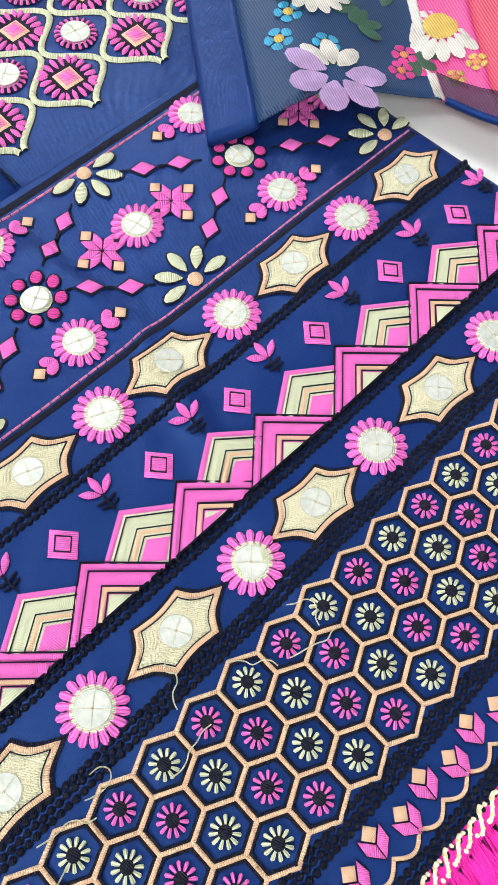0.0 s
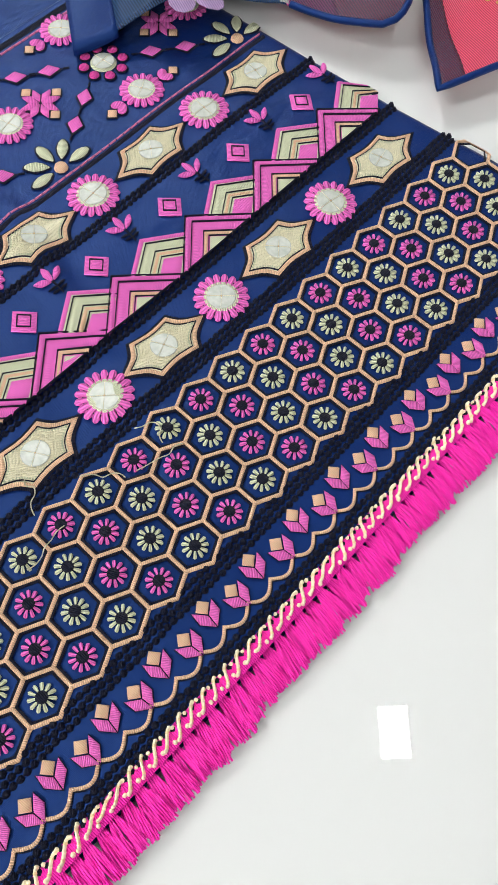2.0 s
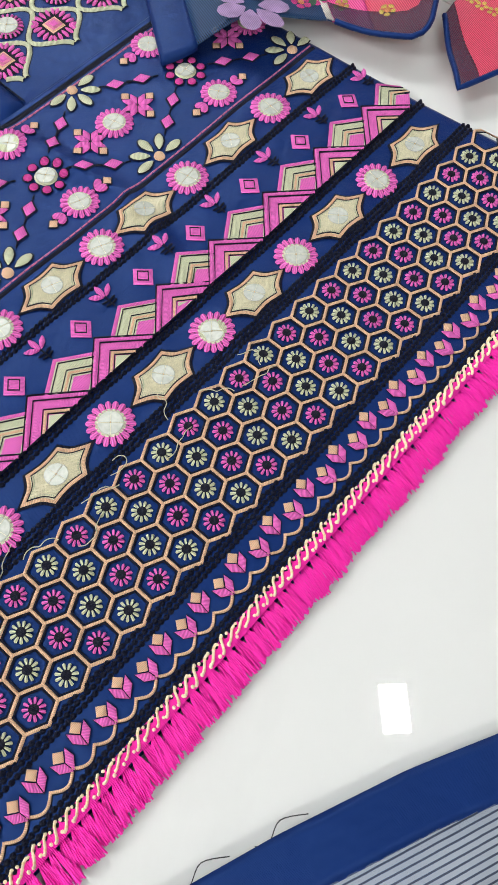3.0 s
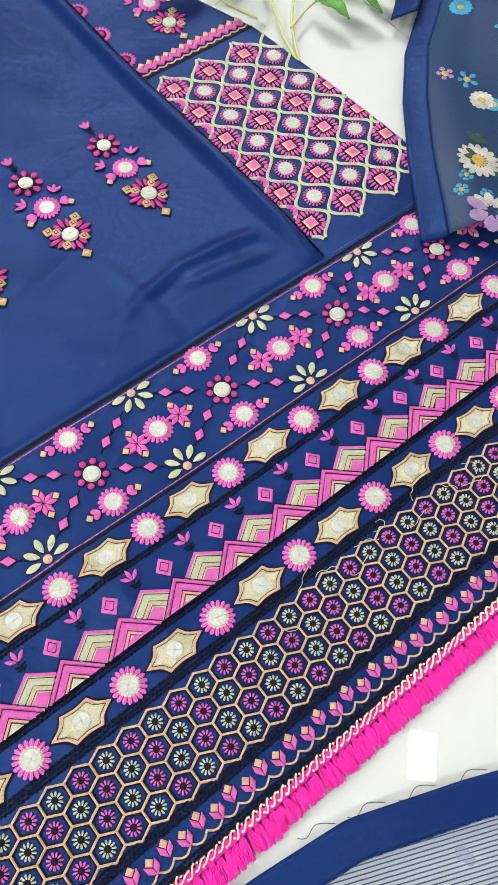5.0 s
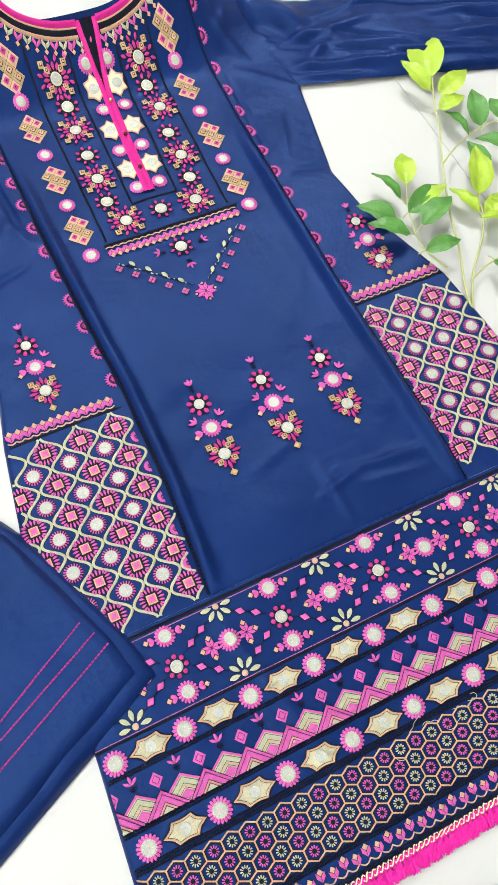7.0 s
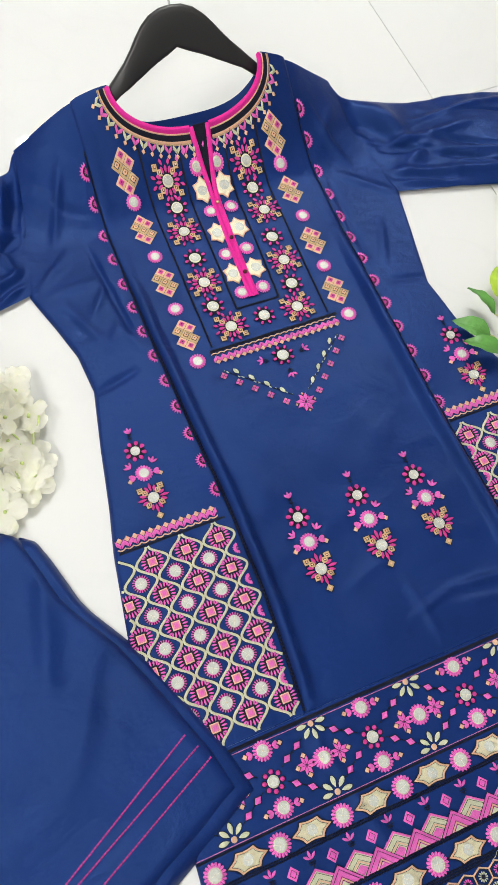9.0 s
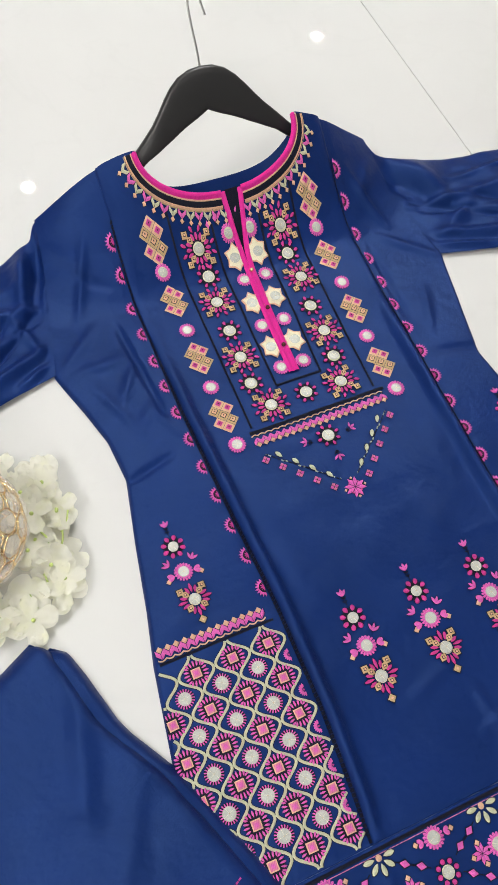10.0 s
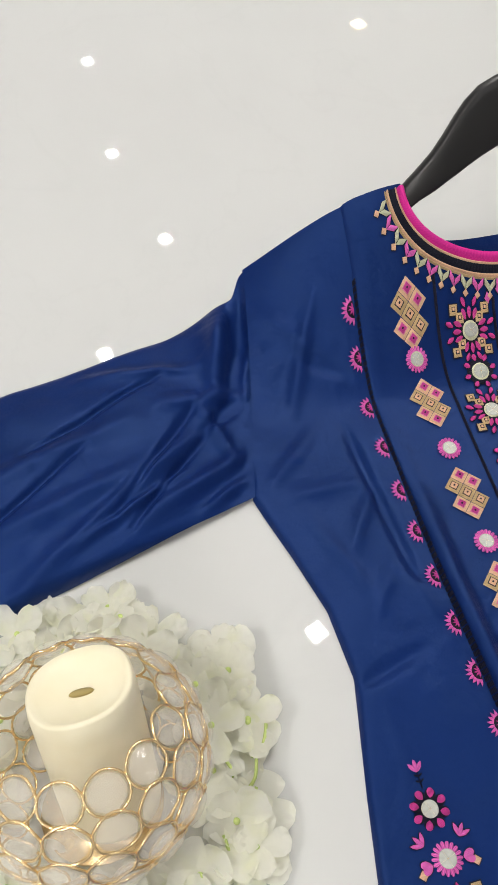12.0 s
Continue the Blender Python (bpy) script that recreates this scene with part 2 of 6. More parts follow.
GLOW, _nt, _b = material("lit_diffuser", (0.9, 0.9, 0.9), 0.5)
_b.inputs["Emission Color"].default_value = (1.0, 0.97, 0.92, 1)
_b.inputs["Emission Strength"].default_value = 14.0
GLOWW, _nt, _b = material("warm_lit_diffuser", (0.9, 0.85, 0.7), 0.5)
_b.inputs["Emission Color"].default_value = (1.0, 0.74, 0.30, 1)
_b.inputs["Emission Strength"].default_value = 5.0
RIM, _nt, _b = material("light_rim", (0.7, 0.7, 0.7), 0.4)
LAMP = 13.5
# The three large panels are added and unseen: soft fill, sheen on the cloth.
for x, y, r, warm in ((0.55, -0.48, 0.040, 0), (0.205, 1.06, 0.028, 0), (0.085, 2.955, 0.022, 0), (1.85, 3.49, 0.020, 0), (1.47, 4.31, 0.034, 1), (-0.045, 3.56, 0.022, 0), (-0.285, 2.38, 0.024, 0), (-0.045, 4.29, 0.022, 0), (-1.7, 0.3, 0.28, 0), (-1.5, -1.5, 0.28, 0), (0.55, 1.55, 0.30, 0)):
    wide = 1.7 if (x, y) == (0.55, -0.48) else 1.0
    dl = thing("ceiling_or_fill_light", ("small lit square recessed ceiling light" if r < 0.1 else "added unseen ceiling panel for soft fill light") if not warm else "small warm-lit square ceiling light", "ceiling light", (x, y, CEIL), "ceiling lights")
    dl.rotation_euler = (0, 0, radians(-46) if wide > 1 else radians(20))
    dl.scale = (1, wide, 1)
    bm = bmesh.new()
    box(bm, -r, -r, -0.012, r, r, -0.006)
    part("diffuser", bm, GLOWW if warm else GLOW, dl, smooth=False)
    bm = bmesh.new()
    for q in ((-1, -1, 1, -0.86), (-1, 0.86, 1, 1), (-1, -0.86, -0.86, 0.86), (0.86, -0.86, 1, 0.86)):
        k = r * 1.16
        box(bm, q[0] * k, q[1] * k, -0.016, q[2] * k, q[3] * k, 0)
    part("frame", bm, RIM, dl, smooth=False)
    ld = bpy.data.lights.new("ceiling_or_fill_lamp", "AREA")
    ld.shape, ld.size, ld.size_y, ld.energy = "RECTANGLE", r * 2, r * 2 * wide, (LAMP * 0.9 if r > 0.1 else LAMP * 0.18) * (0.25 if warm else 1)
    ld.color = (1.0, 0.82, 0.5) if warm else (1.0, 0.990, 0.972)
    lo = new("ceiling_or_fill_lamp", ld)
    lo.location, lo.rotation_euler = (x, y, CEIL - 0.03), dl.rotation_euler

# ---- the tunic's form ----
LEFT = [(-0.262, -0.299), (-0.173, -0.291), (-0.075, -0.283), (0.05, -0.279), (0.128, -0.276), (0.223, -0.260), (0.273, -0.248), (0.339, -0.235), (0.412, -0.219), (0.461, -0.222), (0.505, -0.234), (0.556, -0.250), (0.6, -0.238), (0.65, -0.226), (0.7, -0.216), (0.74, -0.209)]
RIGHT = [(-0.262, 0.308), (-0.197, 0.302), (-0.14, 0.295), (-0.06, 0.289), (0.05, 0.281), (0.149, 0.274), (0.234, 0.264), (0.348, 0.226), (0.416, 0.216), (0.492, 0.233), (0.56, 0.247), (0.6, 0.238), (0.65, 0.228), (0.7, 0.220), (0.74, 0.216)]
SEAM_L = [(0.0, -0.141), (0.125, -0.132), (0.241, -0.130), (0.34, -0.134), (0.46, -0.137), (0.6, -0.136), (0.7, -0.132)]
SEAM_R = [(0.0, 0.148), (0.125, 0.145), (0.241, 0.143), (0.385, 0.143), (0.5, 0.147), (0.6, 0.151), (0.7, 0.149)]
NECK_X, NECK_R, NECK_Y, NECK_D = 0.0125, 0.098, 0.740, 0.050
HIP = 0.006


def top_edge(x):
    """The upper edge of the front: neckline in the middle, shoulder seams outside it."""
    d = abs(x - NECK_X) / NECK_R
    if d < 1:
        return NECK_Y - NECK_D * (1 - d ** 2.2) ** 0.5
    return NECK_Y + 0.003 + (0.03 if x < 0 else -0.10) * (abs(x - NECK_X) - NECK_R)


def crease(x, y, x0, y0, x1, y1, amp, w):
    dx, dy = x1 - x0, y1 - y0
    k = max(0.0, min(1.0, ((x - x0) * dx + (y - y0) * dy) / (dx * dx + dy * dy)))
    d = math.hypot(x - x0 - k * dx, y - y0 - k * dy) / w
    return amp * math.exp(-d * d) * (0.35 + 0.65 * math.sin(math.pi * min(1, max(0, k))) if 0 < k < 1 else 0.35)


CREASES = ((0.126, 0.0, 0.139, -0.075, 0.0036, 0.006), (0.139, -0.075, 0.121, -0.142, 0.0036, 0.006), (0.121, -0.142, 0.104, -0.215, 0.0020, 0.006),
           (-0.145, 0.0, -0.128, -0.07, 0.0038, 0.006), (-0.128, -0.07, -0.112, -0.14, 0.0038, 0.007), (-0.112, -0.14, -0.09, -0.22, 0.0024, 0.007),
           (0.0, 0.05, 0.055, 0.062, 0.0030, 0.0045), (0.055, 0.062, 0.12, 0.055, 0.0032, 0.005), (0.012, 0.09, 0.02, 0.02, 0.0025, 0.006), (0.05, 0.045, 0.115, 0.035, 0.002, 0.005), (-0.03, 0.04, -0.06, 0.07, 0.001, 0.01),
           (-0.165, 0.60, -0.154, 0.47, -0.0042, 0.0045), (-0.190, 0.50, -0.160, 0.545, 0.003, 0.005), (-0.215, 0.53, -0.185, 0.455, 0.0025, 0.006), (0.165, 0.60, 0.158, 0.48, -0.0035, 0.0045), (0.20, 0.52, 0.175, 0.46, 0.0025, 0.006), (-0.20, 0.62, -0.165, 0.70, 0.004, 0.006), (-0.185, 0.66, -0.15, 0.64, -0.003, 0.005), (0.20, 0.62, 0.17, 0.69, 0.004, 0.006), (-0.11, 0.30, -0.085, 0.22, 0.0016, 0.01), (0.05, 0.30, 0.06, 0.22, 0.0014, 0.012), (-0.05, 0.10, 0.0, 0.115, 0.0016, 0.007), (-0.22, 0.405, -0.165, 0.42, -0.0030, 0.004), (-0.185, 0.455, -0.165, 0.485, 0.0018, 0.005), (-0.165, 0.485, -0.150, 0.44, 0.0018, 0.005), (0.216, 0.425, 0.17, 0.432, -0.002, 0.004),
           (-0.235, 0.56, -0.19, 0.60, 0.003, 0.006), (-0.225, 0.55, -0.17, 0.55, 0.002, 0.006), (0.235, 0.56, 0.18, 0.61, 0.003, 0.006), (-0.205, 0.70, -0.165, 0.66, 0.003, 0.008), (0.21, 0.70, 0.17, 0.65, 0.003, 0.008),
           (0.10, 0.25, 0.11, 0.38, 0.0012, 0.012), (-0.09, 0.26, -0.10, 0.36, 0.0012, 0.012), (-0.02, 0.24, 0.02, 0.30, 0.001, 0.018))


def lift(x, y):
    """Height of the cloth: flat on the floor, raised over the hanger at the neck."""
    h = 0.006 + 0.112 * smooth(0.605, 0.775, y) * (1 - smooth(0.09, 0.29, abs(x - 0.01)))
    h += 0.0028 * (noise.noise((x * 9, y * 7, 3.1))) + 0.0011 * noise.noise((x * 30, y * 26, 7.7)) * (1.0 if y > 0 else 0.7)
    for c in CREASES:
        if min(c[0], c[2]) - 0.03 < x < max(c[0], c[2]) + 0.03 and min(c[1], c[3]) - 0.03 < y < max(c[1], c[3]) + 0.03:
            h += (1.1 if y > 0.012 else 0.8) * crease(x, y, *c)
    return max(h, 0.0024)


def settle(x, y):
    """The hem hangs a little lower and to one side."""
    k = smooth(0.012, -0.03, y)
    return x - 0.002 * k, y - 0.004 * k


def pucker(x, y):
    """A gathered fold across the upper hem bands draws the embroidery beyond it in."""
    return 0.004 * smooth(0.118, 0.155, x) * smooth(0.02, 0.0, y) * smooth(-0.178, -0.166, y)


def fold_height(y):
    return 0.0100 * smooth(-0.002, 0.05, y) * (1 - 0.97 * smooth(0.38, 0.60, y)) + 0.0008


def surface(x, y):
    """The top of the tunic at a place."""
    h = lift(x, y)
    if y > HIP:
        d = min(x - table(SEAM_L, y), table(SEAM_R, y) - x)
        if d > 0:
            h += 0.0008 + fold_height(y) * math.exp(-((d - 0.008) / 0.0075) ** 2)
        elif d > -0.010:
            h -= 0.0012 * (1 + d / 0.010)
    return h


def grid_mesh(name, fn, nu, nv, mat):
    vs = [fn(i / nu, j / nv) for j in range(nv + 1) for i in range(nu + 1)]
    fs = [(j * (nu + 1) + i, j * (nu + 1) + i + 1, (j + 1) * (nu + 1) + i + 1, (j + 1) * (nu + 1) + i) for j in range(nv) for i in range(nu)]
    return mesh_of(name, vs, fs, [mat])


def edge_drop(d, w=0.005):
    """0 inside, 1 at the very edge: the cloth rolls down to the floor."""
    if d >= w:
        return 0.0
    return 1 - math.sqrt(max(0.0, 1 - (1 - d / w) ** 2))


kurti = thing("embroidered_tunic", "navy cotton tunic with pink embroidery laid on a hanger", "tunic")


def front_fn(u, v):
    y = HIP + v * 1.0
    xt = -0.133 + 0.277 * u
    top = top_edge(xt)
    y = HIP + v * (top - HIP)
    x = table(SEAM_L, y) + u * (table(SEAM_R, y) - table(SEAM_L, y))
    d = min(x - table(SEAM_L, y), table(SEAM_R, y) - x)
    return (x, y, surface(x, y) - (0.004 * edge_drop(d, 0.004) * smooth(0.6, 0.4, y) if y < 0.6 else 0))


link_mesh("front_panel", grid_mesh("front_panel", front_fn, 150, 260, NAVY), kurti)


def side_fn(sgn):
    def fn(u, v):
        edge, seam = (LEFT, SEAM_L) if sgn < 0 else (RIGHT, SEAM_R)
        xo, xi = table(edge, 0.74), table(seam, 0.7)
        top = top_edge(xi + (xo - xi) * u)
        y = HIP + v * (top - HIP)
        xe = table(edge, y)
        xs_ = table(seam, y) - sgn * 0.006
        x = xs_ + (xe - xs_) * u
        d = abs(x - xe)
        z = surface(x, y) if abs(x) > abs(table(seam, y)) else lift(x, y) - 0.0012
        z = z * (1 - edge_drop(d) * (1 - smooth(0.53, 0.6, y))) + 0.0006
        return (x, y, z)
    return fn


for s, nm in ((-1, "side_panel"), (1, "side_panel")):
    link_mesh(nm, grid_mesh(nm, side_fn(s), 60, 240, NAVY), kurti)


def hem_fn(u, v):
    y = -0.257 + v * (HIP + 0.257)
    xl, xr = table(LEFT, y), table(RIGHT, y)
    x = xl + (xr - xl) * u
    d = min(x - xl, xr - x, y + 0.257)
    x, y = settle(x, y)
    return (x, y, lift(x, y) * (1 - edge_drop(d)) + 0.0006)


link_mesh("hem_panel", grid_mesh("hem_panel", hem_fn, 260, 130, NAVY), kurti)


def back_fn(u, v):
    """The back of the neck, seen inside the neckline."""
    a = -1 + 2 * u
    x = NECK_X + 0.104 * a
    base = NECK_Y - 0.004 - 0.012 * (1 - abs(a) ** 2.2) ** 0.5 if abs(a) < 1 else NECK_Y - 0.004
    y = base - v * 0.07 + 0.006
    return (x, y, surface(x, min(y, NECK_Y)) * (0.45 + 0.45 * abs(a) ** 4) - 0.008 * v)


link_mesh("back_panel", grid_mesh("back_panel", back_fn, 60, 14, NAVY), kurti)

# sleeves: shoulder seam point, armpit, and the two edges running outwards
ARM = {-1: ((-0.210, 0.7455), (-0.251, 0.556), (-0.417, 0.690), (-0.439, 0.508)), 1: ((0.214, 0.731), (0.248, 0.557), (0.62, 0.640), (0.62, 0.471))}
FOLDS = ((0.09, 0.98, 0.16, 0.50, -0.011, 0.05), (0.20, 0.95, 0.24, 0.55, 0.007, 0.05), (0.16, 0.50, 0.30, 0.42, -0.006, 0.03), (0.30, 0.60, 0.62, 0.18, -0.004, 0.025), (0.28, 0.40, 0.55, 0.10, -0.004, 0.02), (0.45, 0.78, 0.95, 0.62, -0.004, 0.018), (0.75, 0.55, 1.15, 0.30, -0.004, 0.02), (0.10, 0.95, 0.22, 0.45, -0.006, 0.05), (0.15, 0.2, 0.32, 0.55, 0.005, 0.03), (0.35, 0.25, 0.75, 0.12, 0.004, 0.025), (0.05, 0.5, 0.45, 0.62, 0.005, 0.05), (0.0, 0.25, 0.5, 0.12, 0.006, 0.06), (0.25, 0.45, 0.95, 0.05, 0.004, 0.05), (0.3, 0.75, 0.75, 0.9, 0.0035, 0.035), (0.55, 0.35, 1.1, 0.3, 0.004, 0.06), (0.0, 0.75, 0.2, 0.55, 0.006, 0.05), (0.02, 0.12, 0.25, 0.05, 0.005, 0.04), (0.6, 0.6, 1.1, 0.55, 0.004, 0.06))


def sleeve_fn(s):
    a, b, c, d = ARM[s]

    def fn(u, v):
        bow = 0.010 * math.sin(math.pi * v) * (1 - u)
        m = abs(c[0] - a[0]) * (u * 1.97 - 0.07)
        dip = 0.013 * smooth(0.0, 0.014, m) * (1 - smooth(0.06, 0.24, m))
        top = (a[0] + (c[0] - a[0]) * (u * 1.97 - 0.07), min(a[1] - 0.001, a[1] + (c[1] - a[1]) * (u * 1.97 - 0.07)) - dip)
        bot = (b[0] + (d[0] - b[0]) * (u * 1.97 - 0.07), b[1] + (d[1] - b[1]) * (u * 1.97 - 0.07))
        x = bot[0] + (top[0] - bot[0]) * v - s * bow
        y = bot[1] + (top[1] - bot[1]) * v
        near = 1 - smooth(0.05, 0.30, u)
        z = (0.012 + 0.010 * math.sin(math.pi * v)) * (1 - near) + (lift(x, y) - 0.0010) * near
        ease = smooth(0.03, 0.10, u)
        for f in FOLDS:
            z += ease * crease(u * 1.9, v, f[0], f[1], f[2], f[3], f[4] * 1.3, f[5] * 0.85)
        z += ease * (0.004 * noise.noise((x * 14, y * 18, 5.0 + s)) + 0.0020 * noise.noise((x * 40, y * 34, 2.0 + s)))
        # the gathered head of the sleeve
        z += ease * 0.010 * math.exp(-((u * 1.9 - 0.22) / 0.09) ** 2) * math.exp(-((v - 0.85) / 0.2) ** 2)
        z -= 0.004 * math.exp(-((u * 1.97 - 0.10) / 0.02) ** 2) * smooth(0.1, 0.3, v) * smooth(1.0, 0.88, v)
        e = min(v, 1 - v)
        return (x, y, max(0.0012, max(z, 0.0045) * (1 - edge_drop(e, 0.05) * smooth(0.04, 0.45, u)) + 0.0008))
    return fn


for s in (-1, 1):
    link_mesh("sleeve", grid_mesh("sleeve", sleeve_fn(s), 170, 110, NAVY), kurti)


# ---- embroidery ----
def drape(p):
    """Lays a flat stitched shape on the tunic."""
    x, y = settle(p[0], p[1])
    return (x, y, surface(x, y) + p[2] + 0.0005)


def hem_limits(y):
    return table(LEFT, y) + 0.003, table(RIGHT, y) - 0.003


MESHES = {}


def motif(name, key, build, x, y, rot=0.0, size=1.0, mirror=(), parent=None, label=""):
    """One stitched motif on the tunic, sharing its mesh with its like; mirrors are discs of their own under it."""
    if key not in MESHES:
        s = Stitch()
        build(s)
        MESHES[key] = s
    c, n = math.cos(rot) * size, math.sin(rot) * size
    x, y = settle(x - pucker(x, y), y)
    z = surface(x, y)

    def lay(p):
        px, py = p[0] * c - p[1] * n, p[0] * n + p[1] * c
        # cut off where the cloth ends
        qx = max(table(LEFT, y + py) + 0.0015, min(table(RIGHT, y + py) - 0.0045, x + px)) - x
        return (qx, py, surface(x + qx, y + py) - z + p[2] * size)
    ob = link_mesh(name, MESHES[key].mesh(name, lay), parent or kurti, label, None if parent else Matrix.Translation((x, y, z + 0.0012)))
    for mx, my, r in mirror:
        q = lay((mx, my, 0.0009))
        if not table(LEFT, y) + r < x + mx < table(RIGHT, y) - r:
            continue
        link_mesh("mirror", mirror_disc(r * size), ob, "", Matrix.Translation((q[0], q[1], q[2] + 0.0003)) @ tilt(x + q[0], y + q[1]) @ Matrix.Rotation(random.uniform(0, 6), 4, "Z"))
    return ob


def tilt(x, y):
    """Turns a flat disc to lie along the cloth."""
    e = 0.003
    n = Vector((surface(x - e, y) - surface(x + e, y), surface(x, y - e) - surface(x, y + e), 2 * e))
    return Vector((0, 0, 1)).rotation_difference(n).to_matrix().to_4x4()


def mirror_disc(r):
    key = ("mirror", round(r, 4))
    if key not in MESHES:
        s = Stitch()
        n = 18
        s.fill([(r * math.cos(2 * math.pi * i / n), r * math.sin(2 * math.pi * i / n)) for i in range(n)], MIRROR, 0.0003, 0, 0, 0.06)
        s.bead(0, 0, r * 0.1, SAND, 0.0006)
        for a in (0.4, 2.0, 3.6, 5.1):
            s.strip([(r * 0.1 * math.cos(a), r * 0.1 * math.sin(a)), (r * 0.98 * math.cos(a), r * 0.98 * math.sin(a))], r * 0.04, IVORY, 0.0005)
        MESHES[key] = s.mesh("mirror")
        MESHES[key].polygons.foreach_set("use_smooth", [False] * len(MESHES[key].polygons))
    return MESHES[key]


def rays(s, r0, r1, n, w, mt, a0=0.0, span=2 * math.pi, x=0.0, y=0.0, blunt=0.8, h=0.0010):
    for i in range(n):
        a = a0 + span * (i + 0.5) / n
        s.petal(x + r0 * math.cos(a), y + r0 * math.sin(a), r1 - r0, w, a, mt, h, blunt)


def corona(s, r0, r1, n, mt, gap=0.16, x=0.0, y=0.0, h=0.0012):
    """A full ring of rounded petals, deeply notched."""
    pts = []
    for i in range(n):
        for t, r in ((gap / 2, 0.0), (gap * 0.45, 0.55), (0.26, 0.9), (0.5, 1.0), (0.74, 0.9), (1 - gap * 0.45, 0.55), (1 - gap / 2, 0.0)):
            a, q = 2 * math.pi * (i + t) / n, r0 + (r1 - r0) * r
            pts.append((x + q * math.cos(a), y + q * math.sin(a)))
    mi, b0, m = s.mat(mt), len(s.v), len(pts)
    s.v += [(px, py, 0) for px, py in pts] + [(x + (px - x) * 0.955, y + (py - y) * 0.955, h) for px, py in pts] + [(x, y, h * 0.6)]
    for i in range(m):
        j = (i + 1) % m
        u = [(0.0026 * k / 7, 0.0) for k in (i % 7, i % 7 + 1)]
        s.face((b0 + i, b0 + j, b0 + m + j, b0 + m + i), mi, (u[0], u[1], u[1], u[0]))
        s.face((b0 + m + i, b0 + m + j, b0 + 2 * m), mi, (u[0], u[1], (0.0013, r0)))


def ring(r, n=24, x=0.0, y=0.0):
    return [(x + r * math.cos(2 * math.pi * i / n), y + r * math.sin(2 * math.pi * i / n)) for i in range(n)]


def sun_circle(s):
    corona(s, 0.0078, 0.0117, 18, PINK, 0.16, h=0.0012)
    s.disc(0, 0, 0.0083, CREAM, 0.0013, 24)
    for i in range(18):
        a = 2 * math.pi * i / 18
        s.bead(0.0083 * math.cos(a), 0.0083 * math.sin(a), 0.0004, BLACK, 0.0012)


def star(s):
    base = [(0.0200, 0.0), (0.0094, 0.0092), (-0.0094, 0.0092), (-0.0200, 0.0), (-0.0094, -0.0092), (0.0094, -0.0092)]

    def outline(k):
        pts = []
        for i in range(6):
            (x0, y0), (x1, y1) = base[i], base[(i + 1) % 6]
            for t in (0, 0.2, 0.4, 0.6, 0.8):
                pull = 1 - 0.12 * math.sin(math.pi * t)
                pts.append(((x0 + (x1 - x0) * t) * pull * k, (y0 + (y1 - y0) * t) * pull * k))
        return pts
    s.strip(outline(1.02), 0.0026, BLACK, 0.0004, True)
    s.fill(outline(0.93), IVORY, 0.0007, 0.6)
    s.strip(outline(0.95), 0.0021, PEACH, 0.0011, True)
    s.strip(outline(0.83), 0.0005, BLACK, 0.0011, True)
    for k in (0.76, 0.67, 0.58, 0.49, 0.40):
        o = outline(k)
        n = len(o)
        for i in range(0, n * 2):
            a, b = o[(i // 2) % n], o[(i // 2 + 1) % n]
            t = 0.25 if i % 2 == 0 else 0.75
            if i % 2 == 0 or k > 0.45:
                s.bead(a[0] + (b[0] - a[0]) * t, a[1] + (b[1] - a[1]) * t, 0.00048, IVORY if k < 0.7 else CREAM, 0.0013)


random.seed(5)
PITCH = 0.0633
for yb in (-0.0855, -0.1560):
    lo, hi = hem_limits(yb)
    for k in range(-8, 5):
        xc, xs_ = 0.110 + PITCH * k, 0.142 + PITCH * k
        if lo - 0.005 < xc < hi + 0.005:
            motif("circle_motif", "sun", sun_circle, xc, yb, random.uniform(0, 6), 0.93, ((0, 0, 0.0060),))
        if lo - 0.008 < xs_ < hi + 0.008:
            motif("star_motif", "star", star, xs_, yb, random.uniform(-0.04, 0.04), 0.95, ((0, 0, 0.0054),))


# zigzag band
def chevron(s):
    b, w = -0.0185, 0.0198

    def tri(k, up=0.0):
        return [(-w * k, b), (0, b + 0.0185 * k + up), (w * k, b)]
    s.fill([(-w * 0.98, b), (w * 0.98, b), (0, 0)], PINK, 0.0005, 0.3)
    s.strip(tri(0.905), 0.0025, PINK, 0.0012)
    s.strip(tri(0.800), 0.0005, BLACK, 0.0013)
    s.strip(tri(0.625), 0.0043, PINK, 0.0010)
    s.strip(tri(0.460), 0.0005, BLACK, 0.0012)
    s.strip(tri(0.380), 0.0019, PEACH, 0.0011)
    s.strip(tri(0.300), 0.0005, BLACK, 0.0012)
    s.fill([(-w * 0.28, b), (w * 0.28, b), (0, b + 0.0185 * 0.28)], CREAM, 0.0010, 1.57)
    s.strip([(-w, b), (w, b)], 0.0010, BLACK, 0.0010)
    s.strip([(-w * 1.0, b), (0, 0.0003), (w, b)], 0.0006, BLACK, 0.0012)
    s.v = [(x, max(y, b - 0.0004), z + 0.0010) for x, y, z in s.v]


